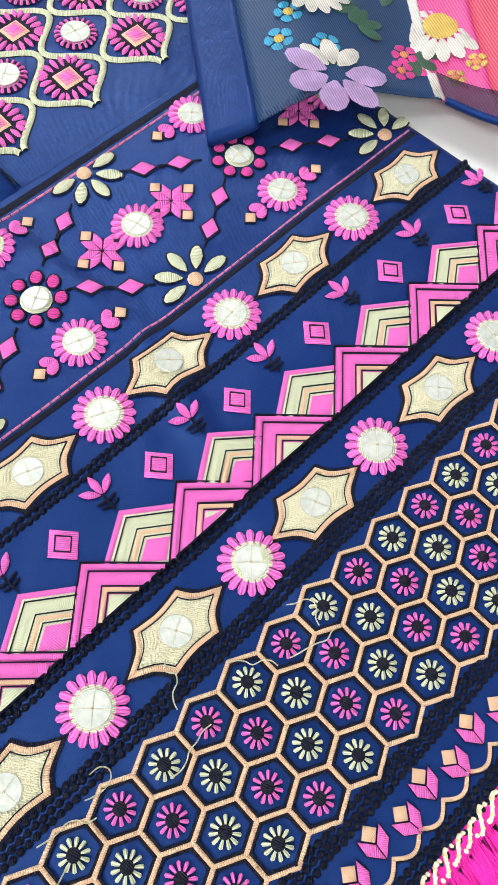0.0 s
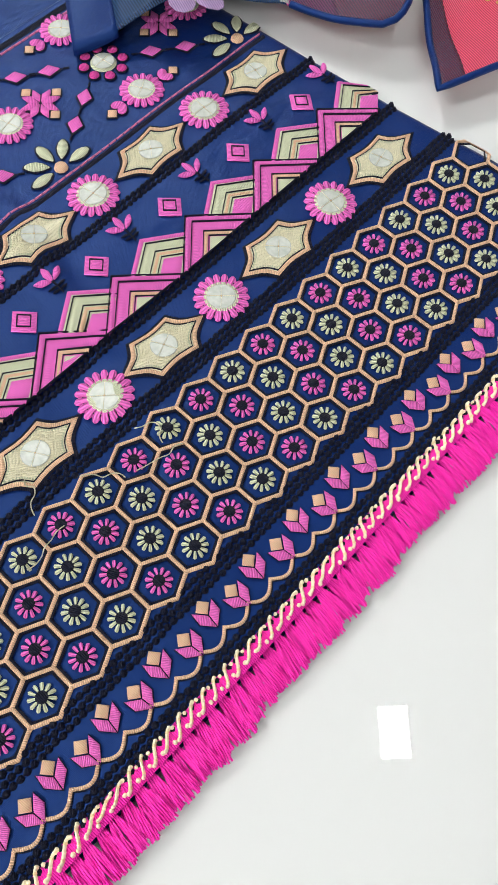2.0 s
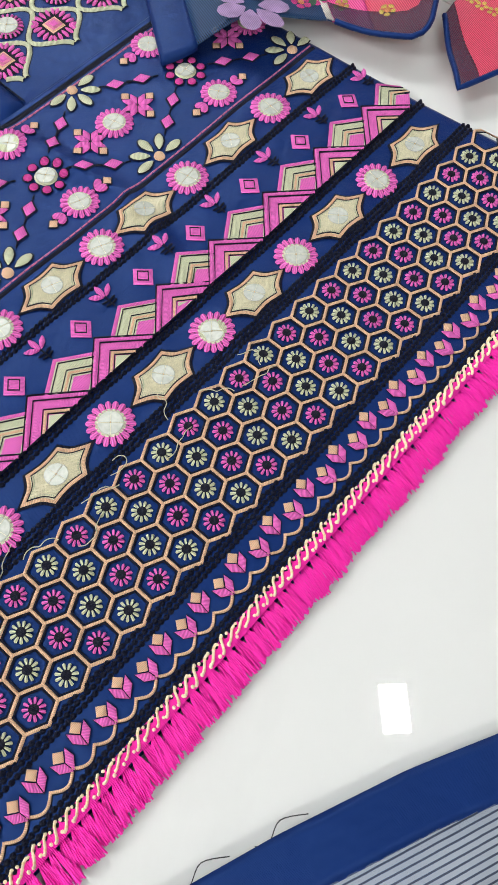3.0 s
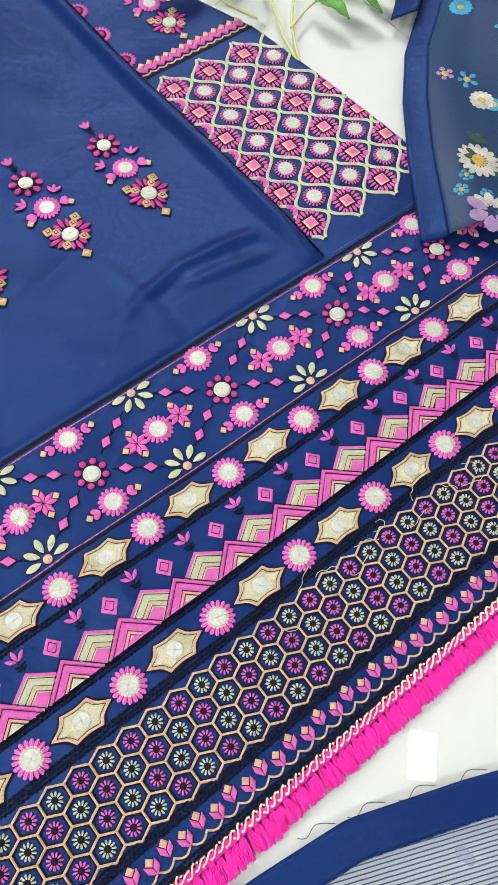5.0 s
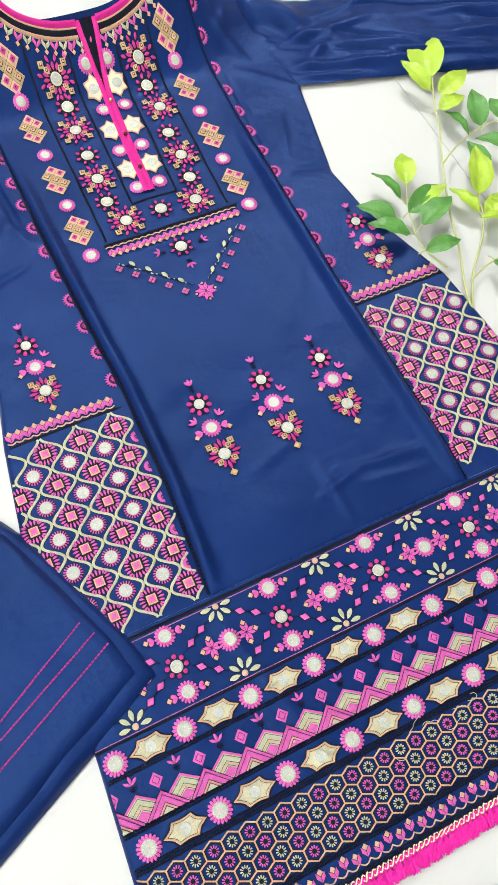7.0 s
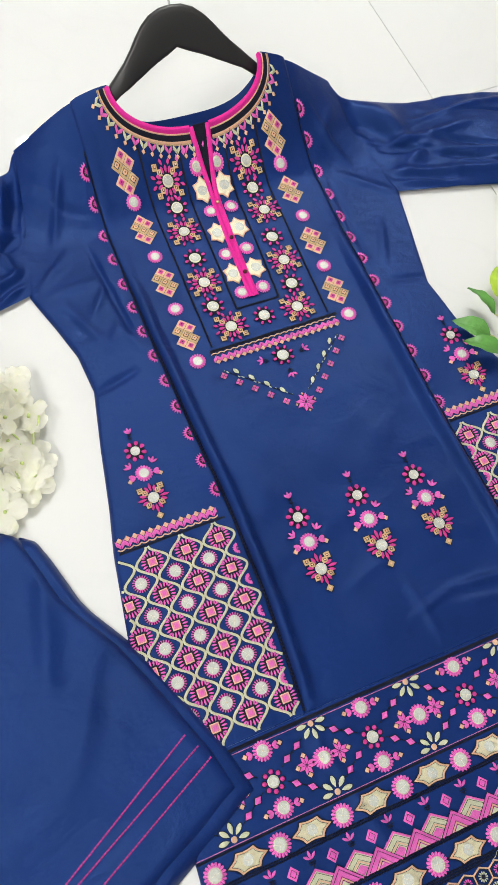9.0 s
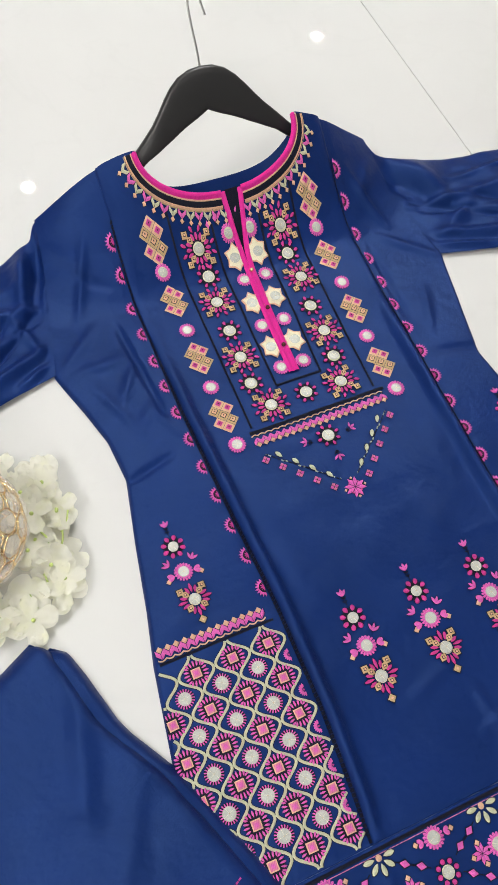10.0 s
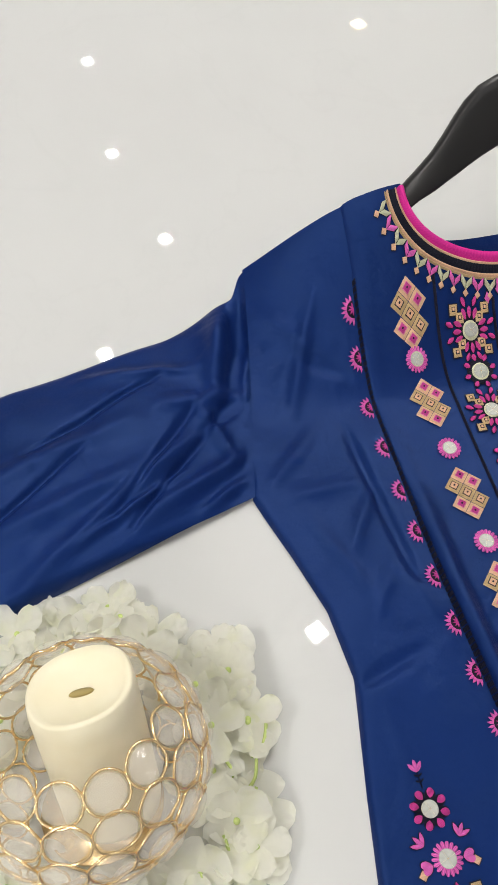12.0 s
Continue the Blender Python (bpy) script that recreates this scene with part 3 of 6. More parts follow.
def fan(s):
    """The nested gable behind two chevrons; its foot is the valley between them."""
    def roof(k):
        return [(-0.0150 * k, -0.0165 + 0.0120 * k), (0, -0.0165 + 0.0225 * k), (0.0150 * k, -0.0165 + 0.0120 * k)]
    s.fill([(-0.0150, -0.0050), (0, -0.0175), (0.0150, -0.0050), (0, 0.0055)], CREAM, 0.0005, 1.57)
    s.strip(roof(0.96), 0.0022, PINK, 0.0010)
    s.strip(roof(0.86), 0.0005, BLACK, 0.0011)
    s.strip(roof(0.75), 0.0026, CREAM, 0.0009)
    s.strip(roof(0.63), 0.0005, BLACK, 0.0010)
    s.strip(roof(0.555), 0.0017, PEACH, 0.0009)
    s.strip(roof(0.475), 0.0005, BLACK, 0.0010)
    s.fill([(-0.0066, -0.0112), (0, -0.0165), (0.0066, -0.0112), (0, -0.0066)], PINK, 0.0010, 0.2)
    s.v = [(x, y, z + 0.0009) for x, y, z in s.v]


def nested_diamond(s):
    s.diamond(0, 0, 0.0062, 0.0068, PINK, 0.0009)
    s.strip([(0.0034, 0), (0, 0.0037), (-0.0034, 0), (0, -0.0037)], 0.0007, BLACK, 0.0013, True)
    s.diamond(0, 0, 0.0024, 0.0027, PINK, 0.0014)


def sprig(s):
    s.petal(0, -0.001, 0.0078, 0.0030, 1.57, PINK)
    s.petal(-0.0006, -0.001, 0.0072, 0.0028, 2.45, PINK)
    s.petal(0.0006, -0.001, 0.0072, 0.0028, 0.69, PINK)
    s.strip([(0, -0.001), (0, -0.008)], 0.0009, BLACK, 0.0007)
    for a in (0.2, 2.9):
        s.petal(0, -0.004, 0.004, 0.0013, a, BLACK, 0.0006)
        s.petal(0, -0.006, 0.0034, 0.0012, a, BLACK, 0.0006)


lo, hi = hem_limits(-0.13)
for k in range(-9, 8):
    xp = 0.032 + 0.0395 * k
    if lo - 0.012 < xp < hi + 0.012:
        motif("chevron_motif", "chev", chevron, xp, -0.1205)
    if lo < xp < hi:
        motif("diamond_motif", "diam", nested_diamond, xp, -0.1118, random.uniform(-0.05, 0.05))
    xm = xp + 0.01975
    if lo - 0.008 < xm < hi + 0.008:
        motif("gable_motif", "fan", fan, xm, -0.1215)
    if lo < xm < hi:
        motif("leaf_sprig", "sprig", sprig, xm, -0.1060, random.uniform(-0.1, 0.1))


# black knotted borders and the seams, one part each
def cord_border(name, y0, rows, inset=0.0, wob=0.0):
    s = Stitch()
    lo, hi = hem_limits(y0)
    random.seed(int(-y0 * 1000))
    n = int((hi - lo) / 0.0027)
    for r in range(rows):
        s.strip([(lo + (hi - lo) * i / 120, y0 + (r - (rows - 1) / 2) * 0.0023) for i in range(121)], 0.0009, BLACK, 0.0006)
        for i in range(n):
            x = lo + (hi - lo) * (i + 0.5 + 0.5 * (r % 2)) / n
            s.bead(x, y0 + (r - (rows - 1) / 2) * 0.0023 + random.uniform(-0.0002, 0.0002), 0.0013, BLACK, 0.0015)
    link_mesh(name, s.mesh(name, drape), kurti, "raised black knotted thread border")


cord_border("knotted_border", -0.0975, 2)
cord_border("knotted_border", -0.1410, 2)
cord_border("knotted_border", -0.1685, 3)
cord_border("knotted_border", -0.2275, 3)
cord_border("knotted_border", -0.2497, 3)


def seam_line(name, pts, mt, w, dash=0.0, label="", off=0.0):
    s = Stitch()
    dense = []
    for (x0, y0), (x1, y1) in zip(pts, pts[1:]):
        n = max(2, int(math.hypot(x1 - x0, y1 - y0) / 0.004))
        dense += [(x0 + (x1 - x0) * i / n, y0 + (y1 - y0) * i / n) for i in range(n)]
    dense.append(pts[-1])
    if dash:
        for i in range(0, len(dense) - 1):
            (x0, y0), (x1, y1) = dense[i], dense[i + 1]
            s.strip([(x0, y0), (x0 + (x1 - x0) * dash, y0 + (y1 - y0) * dash)], w, mt, 0.0008)
    else:
        s.strip(dense, w, mt, 0.0006)
    return link_mesh(name, s.mesh(name, drape), kurti, label)


lo, hi = hem_limits(-0.0)
seam_line("hip_seam", [(lo, HIP - 0.004), (hi, HIP - 0.004)], BLACK, 0.0034, 0, "black stitched seam")
seam_line("seam_thread", [(lo, HIP - 0.0072), (hi, HIP - 0.0072)], SALMON, 0.0008, 0.9)
seam_line("seam", [(lo - 0.004, -0.0722), (hi + 0.003, -0.0722)], BLACK, 0.0026)
seam_line("seam_thread", [(lo - 0.004, -0.0700), (hi + 0.003, -0.0700)], SALMON, 0.0008, 0.9)


# floral band under the hip seam
def fan_flower(s):
    """Open flower with five cream petals on one side."""
    for i in range(5):
        a = math.pi * i / 4
        s.petal(0.0040 * math.cos(a), 0.0040 * math.sin(a), 0.0116, 0.0062, a, BLACK, 0.0004, 0.5)
        s.petal(0.0044 * math.cos(a), 0.0044 * math.sin(a), 0.0106, 0.0050, a, CREAM, 0.0011, 0.5)
    s.disc(0, 0, 0.0030, PEACH, 0.0013, 10)


def quad(s, x, y, k=1.0):
    s.square(x, y, k * 0.0086, 0, BLACK, 0.0004)
    for i in range(4):
        a = math.pi / 4 + i * math.pi / 2
        c, n = math.cos(a), math.sin(a)
        for f in (1, -1):
            leaf = [(0.0003, 0.0001 * f), (0.0050, 0.0002 * f), (0.0082, 0.0038 * f), (0.0040, 0.0040 * f)]
            s.fill([(x + k * (u * c - v * n), y + k * (u * n + v * c)) for u, v in (leaf if f > 0 else leaf[::-1])], PINK, 0.0011, a)


def quad_circle(s):
    corona(s, 0.0068, 0.0102, 18, PINK, 0.2)
    s.disc(0, 0, 0.0069, CREAM, 0.0014, 18)
    for sx in (-1, 1):
        quad(s, sx * 0.0172, 0, 1.0)
        for px, py in ((0.0172, 0.0092), (0.0172, -0.0092), (0.0262, 0.0)):
            s.square(sx * px, py, 0.0028, 0.0, PEACH, 0.0010, 0, 0.0004)


def side_circle(s):
    corona(s, 0.0066, 0.0099, 17, PINK, 0.2)
    s.disc(0, 0, 0.0067, CREAM, 0.0014, 18)
    for sx in (-1, 1):
        for a in (0.5, -0.5):
            s.petal(sx * 0.0102, 0.0004, 0.0062, 0.0042, (0 if sx > 0 else math.pi) + a, PINK, 0.0010, 0.9, 0, 0.0004)
        s.square(sx * 0.0180, 0.0008, 0.0028, 0.0, PEACH, 0.0010, 0, 0.0004)


def dot_flower(s):
    s.disc(0, 0, 0.0058, CREAM, 0.0008, 18)
    for i in range(8):
        a = 2 * math.pi * i / 8
        s.strip(ring(0.0026, 10, 0.0088 * math.cos(a), 0.0088 * math.sin(a)), 0.0008, BLACK, 0.0005, True)
        s.disc(0.0088 * math.cos(a), 0.0088 * math.sin(a), 0.0024, ROSE, 0.0011, 9)


def small_diamond(s):
    s.diamond(0, 0, 0.0062, 0.0043, BLACK, 0.0004)
    s.diamond(0, 0, 0.0050, 0.0034, PINK, 0.0011)
    s.strip([(-0.0088, 0), (-0.0060, 0)], 0.0010, BLACK, 0.0005)
    s.strip([(0.0060, 0), (0.0088, 0)], 0.0010, BLACK, 0.0005)


for k in range(-5, 4):
    x0 = 0.0697 + 0.1043 * k
    for y0, kind in ((-0.0035, "fd"), (-0.0335, "qc"), (-0.0655, "fu")):
        lo, hi = hem_limits(y0)
        if lo - 0.006 < x0 < hi + 0.006:
            if kind == "qc":
                motif("quad_flower", "quad", quad_circle, x0, y0, random.uniform(-0.06, 0.06), 1, ((0, 0, 0.0052),))
            else:
                motif("open_flower", "open", fan_flower, x0, y0, math.pi if kind == "fd" else 0, 1)
    x1 = x0 - 0.0521
    for y0, kind in ((-0.0080, "sc"), (-0.0345, "df"), (-0.0585, "sd")):
        lo, hi = hem_limits(y0)
        if lo - 0.006 < x1 < hi + 0.006:
            if kind == "df":
                motif("dot_flower", "dotf", dot_flower, x1, y0, random.uniform(0, 1), 1, ((0, 0, 0.0050),))
            else:
                motif("flower_motif", "side", side_circle, x1, y0, math.pi if kind == "sd" else 0, 1, ((0, 0, 0.0052),))
    for dx, dy, r in ((0.0195, -0.0150, -0.58), (0.0325, -0.0215, -0.58), (0.0195, -0.0525, 0.58), (0.0325, -0.0440, 0.58), (-0.0195, -0.0150, 0.58), (-0.0325, -0.0215, 0.58), (-0.0195, -0.0525, -0.58), (-0.0325, -0.0440, -0.58)):
        lo, hi = hem_limits(dy)
        if lo < x0 + dx < hi:
            motif("small_diamond", "sd", small_diamond, x0 + dx, dy, r if dx > 0 else r)


# honeycomb band
def hexagon(s):
    pts = [(0, 0.0080), (0.0081, 0.0040), (0.0081, -0.0040), (0, -0.0080), (-0.0081, -0.0040), (-0.0081, 0.0040)]
    s.strip([(x * 0.86, y * 0.86) for x, y in pts], 0.0011, BLACK, 0.0006, True)
    dense = []
    for i in range(6):
        a, b = pts[i], pts[(i + 1) % 6]
        dense += [a, ((a[0] + b[0]) / 2, (a[1] + b[1]) / 2)]
    s.strip(dense, 0.0015, PEACH, 0.0011, True)


def rosette(mt):
    def build(s):
        corona(s, 0.0019, 0.0046, 11, mt, 0.46, h=0.0009)
        s.disc(0, 0, 0.0023, BLACK, 0.0012, 9)
    return build


for r in range(4):
    yb = -0.1812 - 0.0121 * r
    lo, hi = hem_limits(yb)
    for k in range(-16, 30):
        x = -0.0944 + 0.0162 * k + 0.0083 * r
        if lo - 0.003 < x < hi + 0.003:
            hx = motif("honeycomb_cell", "hex", hexagon, x, yb)
            pink = (k + r // 2) % 2 == 0
            if not lo + 0.003 < x < hi - 0.003:
                continue
            rs = motif("rosette", "ros_p" if pink else "ros_c", rosette(PINK if pink else CREAM), x, yb, random.uniform(0, 0.5), 1, (), hx)



# hearts and squares with a scalloped line
def heart_pair(s):
    s.square(0, 0.0024, 0.0034, 0.0, PEACH, 0.0014, 0.0003)
    s.fill([(0, -0.0076), (0.0053, -0.0026), (0.0053, 0.0034), (0, -0.0014), (-0.0053, 0.0034), (-0.0053, -0.0026)], BLACK, 0.0003)
    s.fill([(0.0002, -0.0071), (0.0049, -0.0025), (0.0049, 0.0030), (0.0002, -0.0016)], PINK, 0.0011, 0.785, 0.0002, 0.08)
    s.fill([(-0.0002, -0.0016), (-0.0049, 0.0030), (-0.0049, -0.0025), (-0.0002, -0.0071)], PINK, 0.0011, -0.785, 0.0002, 0.08)


lo, hi = hem_limits(-0.235)
for k in range(-18, 44):
    x = -0.133 + 0.01062 * k
    if lo + 0.005 < x < hi - 0.004:
        motif("heart_motif", "heart", heart_pair, x, -0.2368 + (0.0016 if k % 2 == 0 else -0.0012), 0.5 * (0.25 if k % 2 else -0.25), 0.80)


def scallop_mesh(name, lo, hi, y0, pitch, depth, w, mt, ph=0.0, parent=None):
    s = Stitch()
    n = int((hi - lo - ph) / pitch)
    wave = [(lo + ph + pitch * i / 8, y0 - depth * abs(math.sin(math.pi * i / 8))) for i in range(8 * n + 1)]
    s.strip(wave, w, mt, 0.0010)
    s.strip([(x, y - w * 0.8) for x, y in wave], w * 0.4, BLACK, 0.0005)
    return link_mesh(name, s.mesh(name, drape), kurti, "scalloped peach satin stitch line")


scallop_mesh("scallop_line", lo, hi, -0.2424, 0.01062, 0.0030, 0.0013, PEACH, 0.002)

# gold lace and the fringe of tassels
random.seed(11)
lo, hi = table(LEFT, -0.262), table(RIGHT, -0.262)
n = int((hi - lo) / 0.0050)


def lace_loop(s):
    """One twist of the gold cord, laid aslant over the pink tape."""
    run = [(-0.0027 + 0.0054 * t / 8, -0.0021 + 0.0042 * smooth(0.0, 1.0, t / 8)) for t in range(9)]
    s.strip(run, 0.0012, GOLDL, 0.0016)
    for t in range(0, 9, 2):
        s.bead(run[t][0], run[t][1], 0.0007, GOLD if t % 4 else GOLDL, 0.0022)
    s.bead(0.0014, -0.0019, 0.0008, GOLDL, 0.0018)
    s.bead(-0.0012, 0.0016, 0.0007, GOLDL, 0.0018)


def tassel_mesh(seed):
    rnd = random.Random(seed)
    vs, fs = [], []
    for q in range(40):
        a = rnd.uniform(-1, 1)
        top = a * 0.0008
        tip = a * 0.0033 + rnd.uniform(-0.0006, 0.0006)
        L = 0.0148 + rnd.uniform(-0.0020, 0.0012)
        zt, zb = rnd.uniform(0.002, 0.0045), rnd.uniform(0.0008, 0.0042)
        bend = rnd.uniform(-0.0006, 0.0006)
        b0 = len(vs)
        for i in range(5):
            t = i / 4
            x = top + (tip - top) * t ** 0.8 + bend * math.sin(math.pi * t)
            z = zt * (1 - t) + zb * t + 0.0012 * math.sin(math.pi * t)
            w = 0.00030
            vs += [(x - w, -L * t, z), (x, -L * t, z + 0.0004), (x + w, -L * t, z)]
        for i in range(4):
            for k in range(2):
                fs.append((b0 + 3 * i + k, b0 + 3 * i + 3 + k, b0 + 3 * i + 4 + k, b0 + 3 * i + 1 + k))
    return mesh_of("tassel", vs, fs, [FRINGE], None, [[(vs[i][0], vs[i][1] * 0.02) for i in f] for f in fs])


tassels = [tassel_mesh(q) for q in range(5)]
s = Stitch()
s.strip([(lo + (hi - lo) * i / 100, -0.2538) for i in range(101)], 0.0056, FRINGE, 0.0009)
lace = link_mesh("lace_trim", s.mesh("lace_trim", lambda p: (p[0] - 0.002, p[1] - 0.004, lift(p[0], -0.25) + p[2] + 0.0008)), kurti, "gold and pink lace edging with a pink tassel fringe")
s = Stitch()
lace_loop(s)
loop_mesh = s.mesh("lace_loop")
for i in range(n):
    x = lo + (hi - lo) * (i + 0.5) / n
    link_mesh("lace_loop", loop_mesh, lace, "", pose(x - 0.002, -0.2570, lift(x, -0.25) + 0.0014, 0, 0, random.uniform(-14, 14)) @ Matrix.Diagonal((random.uniform(0.85, 1.1), random.uniform(0.85, 1.1), 1, 1)))
    m = pose(x - 0.002, -0.2592, 0.0010 + 0.001 * (i % 2), 0, 0, random.uniform(-7, 7) - 10) @ Matrix.Diagonal((1.15, random.uniform(0.84, 0.98), 1, 1))
    link_mesh("tassel", tassels[i % 5], lace, "", m)


# ogee lattice on the side panels
def square_rosette(s):
    s.fill([(0.0092, 0), (0.0068, 0.0068), (0, 0.0096), (-0.0068, 0.0068), (-0.0092, 0), (-0.0068, -0.0068), (0, -0.0096), (0.0068, -0.0068)], BLACK, 0.0003)
    s.square(0, 0, 0.0056, 0.785, PEACH, 0.0009)
    s.square(0, 0, 0.0045, 0.785, SALMON, 0.0012)
    s.square(0, 0, 0.0024, 0.785, PINK, 0.0015)
    for side in range(4):
        for t in (-1, -0.5, 0, 0.5, 1):
            a = side * math.pi / 2
            px, py = 0.0049, t * 0.0044
            x, y = px * math.cos(a) - py * math.sin(a), px * math.sin(a) + py * math.cos(a)
            s.petal(x, y, 0.0050 - 0.0012 * abs(t), 0.0017, a + 0.45 * t, PINK, 0.0010, 0.6)


def lattice_mirror(s):
    s.disc(0, 0, 0.0092, BLACK, 0.0003, 18)
    corona(s, 0.0062, 0.0092, 20, PINK, 0.62, h=0.0009)
    s.disc(0, 0, 0.0066, CREAM, 0.0012, 16)


for sgn, ox, oy, edge, seam in ((-1, -0.152, 0.2005, LEFT, SEAM_L), (1, 0.159, 0.2115, RIGHT, SEAM_R)):
    PX, PY = 0.0368, 0.0349
    rows = 6

    def inside(x, y, r):
        xe, xi = table(edge, y), table(seam, y)
        return abs(x - xi) > r and abs(xi) < abs(x) < abs(xe) - 0.0025

    for c in range(0, 5):
        for r in range(rows):
            x, y = ox + sgn * PX * c, oy - PY * r
            if inside(x, y, 0.0075):
                motif("square_rosette", "sqr", square_rosette, x, y, random.uniform(-0.05, 0.05), 1.22)
            x, y = x + sgn * PX / 2, y - PY / 2
            if r < rows - 1 and inside(x, y, 0.007):
                motif("mirror_rosette", "latm", lattice_mirror, x, y, 0, 1, ((0, 0, 0.0062),))
    for r in range(rows):
        x, y = ox - sgn * 0.0150, oy - PY * (r + 0.5)
        x = table(seam, y) + sgn * 0.0062
        if r < rows - 1:
            motif("half_rosette", "half", lambda s: (rays(s, 0.0022, 0.0062, 9, 0.0017, PINK, -1.5708, math.pi), s.petal(0, 0, 0.002, 0.002, 0, ROSE)), x, y, 0 if sgn > 0 else math.pi)
    st = Stitch()
    for c in range(0, 5):
        for sd in (1, -1):
            xc = ox + sgn * PX * c + sgn * sd * PX / 4
            run = []
            for i in range(0, 14 * rows + 1):
                y = oy + PY / 2 - PY * i / 14
                x = xc + sgn * sd * (PX / 4 - 0.0012) * math.cos(2 * math.pi * (y - oy) / PY)
                if inside(x, y, 0.0012) and y > 0.008:
                    run.append((x, y))
                elif len(run) > 1:
                    st.strip(run, 0.0044, BLACK, 0.0004)
                    st.strip(run, 0.0030, CREAM, 0.0014)
                    run = []
                else:
                    run = []
            if len(run) > 1:
                st.strip(run, 0.0044, BLACK, 0.0004)
                st.strip(run, 0.0030, CREAM, 0.0014)
    link_mesh("ogee_lattice", st.mesh("ogee_lattice", drape), kurti, "wavy cream cord lattice")


# yoke: blocks, stars, small flowers, placket
BLOCK = ((0, 0), (-1, -1), (0, -1), (-1, 0), (1, 0), (0, 1), (1, 1))


def patch(p, q, fl):
    """One small square of a block."""
    d = 0.0076
    a, b = (d * fl, -d), (-d * fl, -d)

    def build(s):
        x, y = p * a[0] + q * b[0], p * a[1] + q * b[1]
        mid = q == 0
        s.square(x, y, d * 0.97, 0.0, SAND if mid else PEACH, 0.0009)
        s.square(x, y, d * 0.62, 0.0, BLACK if mid else SALMON, 0.0013)
        s.square(x, y, d * 0.50, 0.0, PEACH if mid else ROSE, 0.0016)
        s.bead(x, y, 0.0012, BLACK, 0.0021)
    return build


def yoke_star(s):
    s.disc(0, 0, 0.0096, BLACK, 0.0003, 16)
    s.disc(0, 0, 0.0056, CREAM, 0.0008, 16)
    for i in range(4):
        a = math.pi / 4 + i * math.pi / 2
        for r in (0.0092, 0.0148):
            x, y = r * math.cos(a), r * math.sin(a)
            s.square(x, y, 0.0037, a, SAND, 0.0010, 0, 0.0005)
            s.square(x, y, 0.0018, a, BLACK, 0.0013)
            s.square(x, y, 0.0011, a, PEACH, 0.0016)
        for t in (-0.42, 0, 0.42):
            b = i * math.pi / 2 + t
            s.petal(0.0060 * math.cos(b), 0.0060 * math.sin(b), 0.0058, 0.0029, b, ROSE, 0.0011, 0.3, 0, 0.0004)
        b = i * math.pi / 2
        for t in (-0.22, 0.22):
            s.petal(0.0116 * math.cos(b + t), 0.0116 * math.sin(b + t), 0.0052, 0.0027, b + t * 2.2, ROSE, 0.0011, 0.3, 0, 0.0004)


def small_flower(s):
    s.disc(0, 0, 0.0078, BLACK, 0.0003, 16)
    s.disc(0, 0, 0.0054, CREAM, 0.0008, 16)
    for i in range(8):
        a = 2 * math.pi * i / 8
        s.petal(0.0058 * math.cos(a), 0.0058 * math.sin(a), 0.0046, 0.0036, a, BLACK, 0.0004, 0.7)
        s.petal(0.0062 * math.cos(a), 0.0062 * math.sin(a), 0.0038, 0.0028, a, ROSE, 0.0010, 0.7)


def yoke_circle(s):
    corona(s, 0.0062, 0.0094, 18, PINK, 0.22)
    s.disc(0, 0, 0.0063, CREAM, 0.0014, 18)


for sx in (-1, 1):
    lean = -0.0965 if sx < 0 else 0.098

    def column(y):
        return lean + (0.005 if sx < 0 else 0.010) * smooth(0.43, 0.60, y)

    for y in (0.443, 0.521, 0.602, 0.667):
        core = None
        for p, q in BLOCK:
            ob = motif("square_patch" if core else "block_motif", ("block", sx, p, q), patch(p, q, 1), column(y), y, 0, 1, (), core)
            core = core or ob
    for y in (0.4055, 0.481, 0.560, 0.638):
        motif("circle_motif", "yc", yoke_circle, column(y), y, 0, 1.05 if y < 0.41 else 1, ((0, 0, 0.0052),))
for sx in (-1, 1):
    for y, x, mid in ((0.437, 0.0430, 0.001), (0.506, 0.0530, 0.004), (0.585, 0.0545, 0.0095), (0.650, 0.0530, 0.011)):
        motif("star_flower", "ys", yoke_star, sx * x + mid, y, 0.06 * sx, 1.30, ((0, 0, 0.0045),))
    for y, mid in ((0.4705, 0.0), (0.543, 0.005), (0.620, 0.0105)):
        motif("small_flower", "yf", small_flower, sx * 0.0517 + mid, y, 0.2, 1.42, ((0, 0, 0.0042),))
motif("small_flower", "yf", small_flower, 0.001, 0.4380, 0.2, 1.35, ((0, 0, 0.0047),))


def plump_star(s):
    pts = []
    for i in range(6):
        a0 = 2 * math.pi * i / 6 + 0.5236
        a1 = a0 + math.pi / 6
        pts += [(0.0112 * math.cos(a0), 0.0132 * math.sin(a0)), (0.0078 * math.cos(a1), 0.0096 * math.sin(a1))]
    s.fill(pts, IVORY, 0.0008, 0.7)
    s.strip([(x * 0.95, y * 0.95) for x, y in pts], 0.0014, PEACH, 0.0012, True)


for sx in (-1, 1):
    for y, mid in ((0.5065, 0.004), (0.5695, 0.008), (0.632, 0.0125)):
        motif("star_motif", "ps", plump_star, mid + sx * 0.0138, y, 0, 1.2, ((sx * 0.001, 0, 0.0052),))
    for y, mid in ((0.4775, 0.0025), (0.537, 0.0055), (0.6035, 0.012), (0.656, 0.012)):
        motif("circle_motif", "yc", yoke_circle, mid + sx * 0.0138, y, 0, 1.0, ((0, 0, 0.0048),))

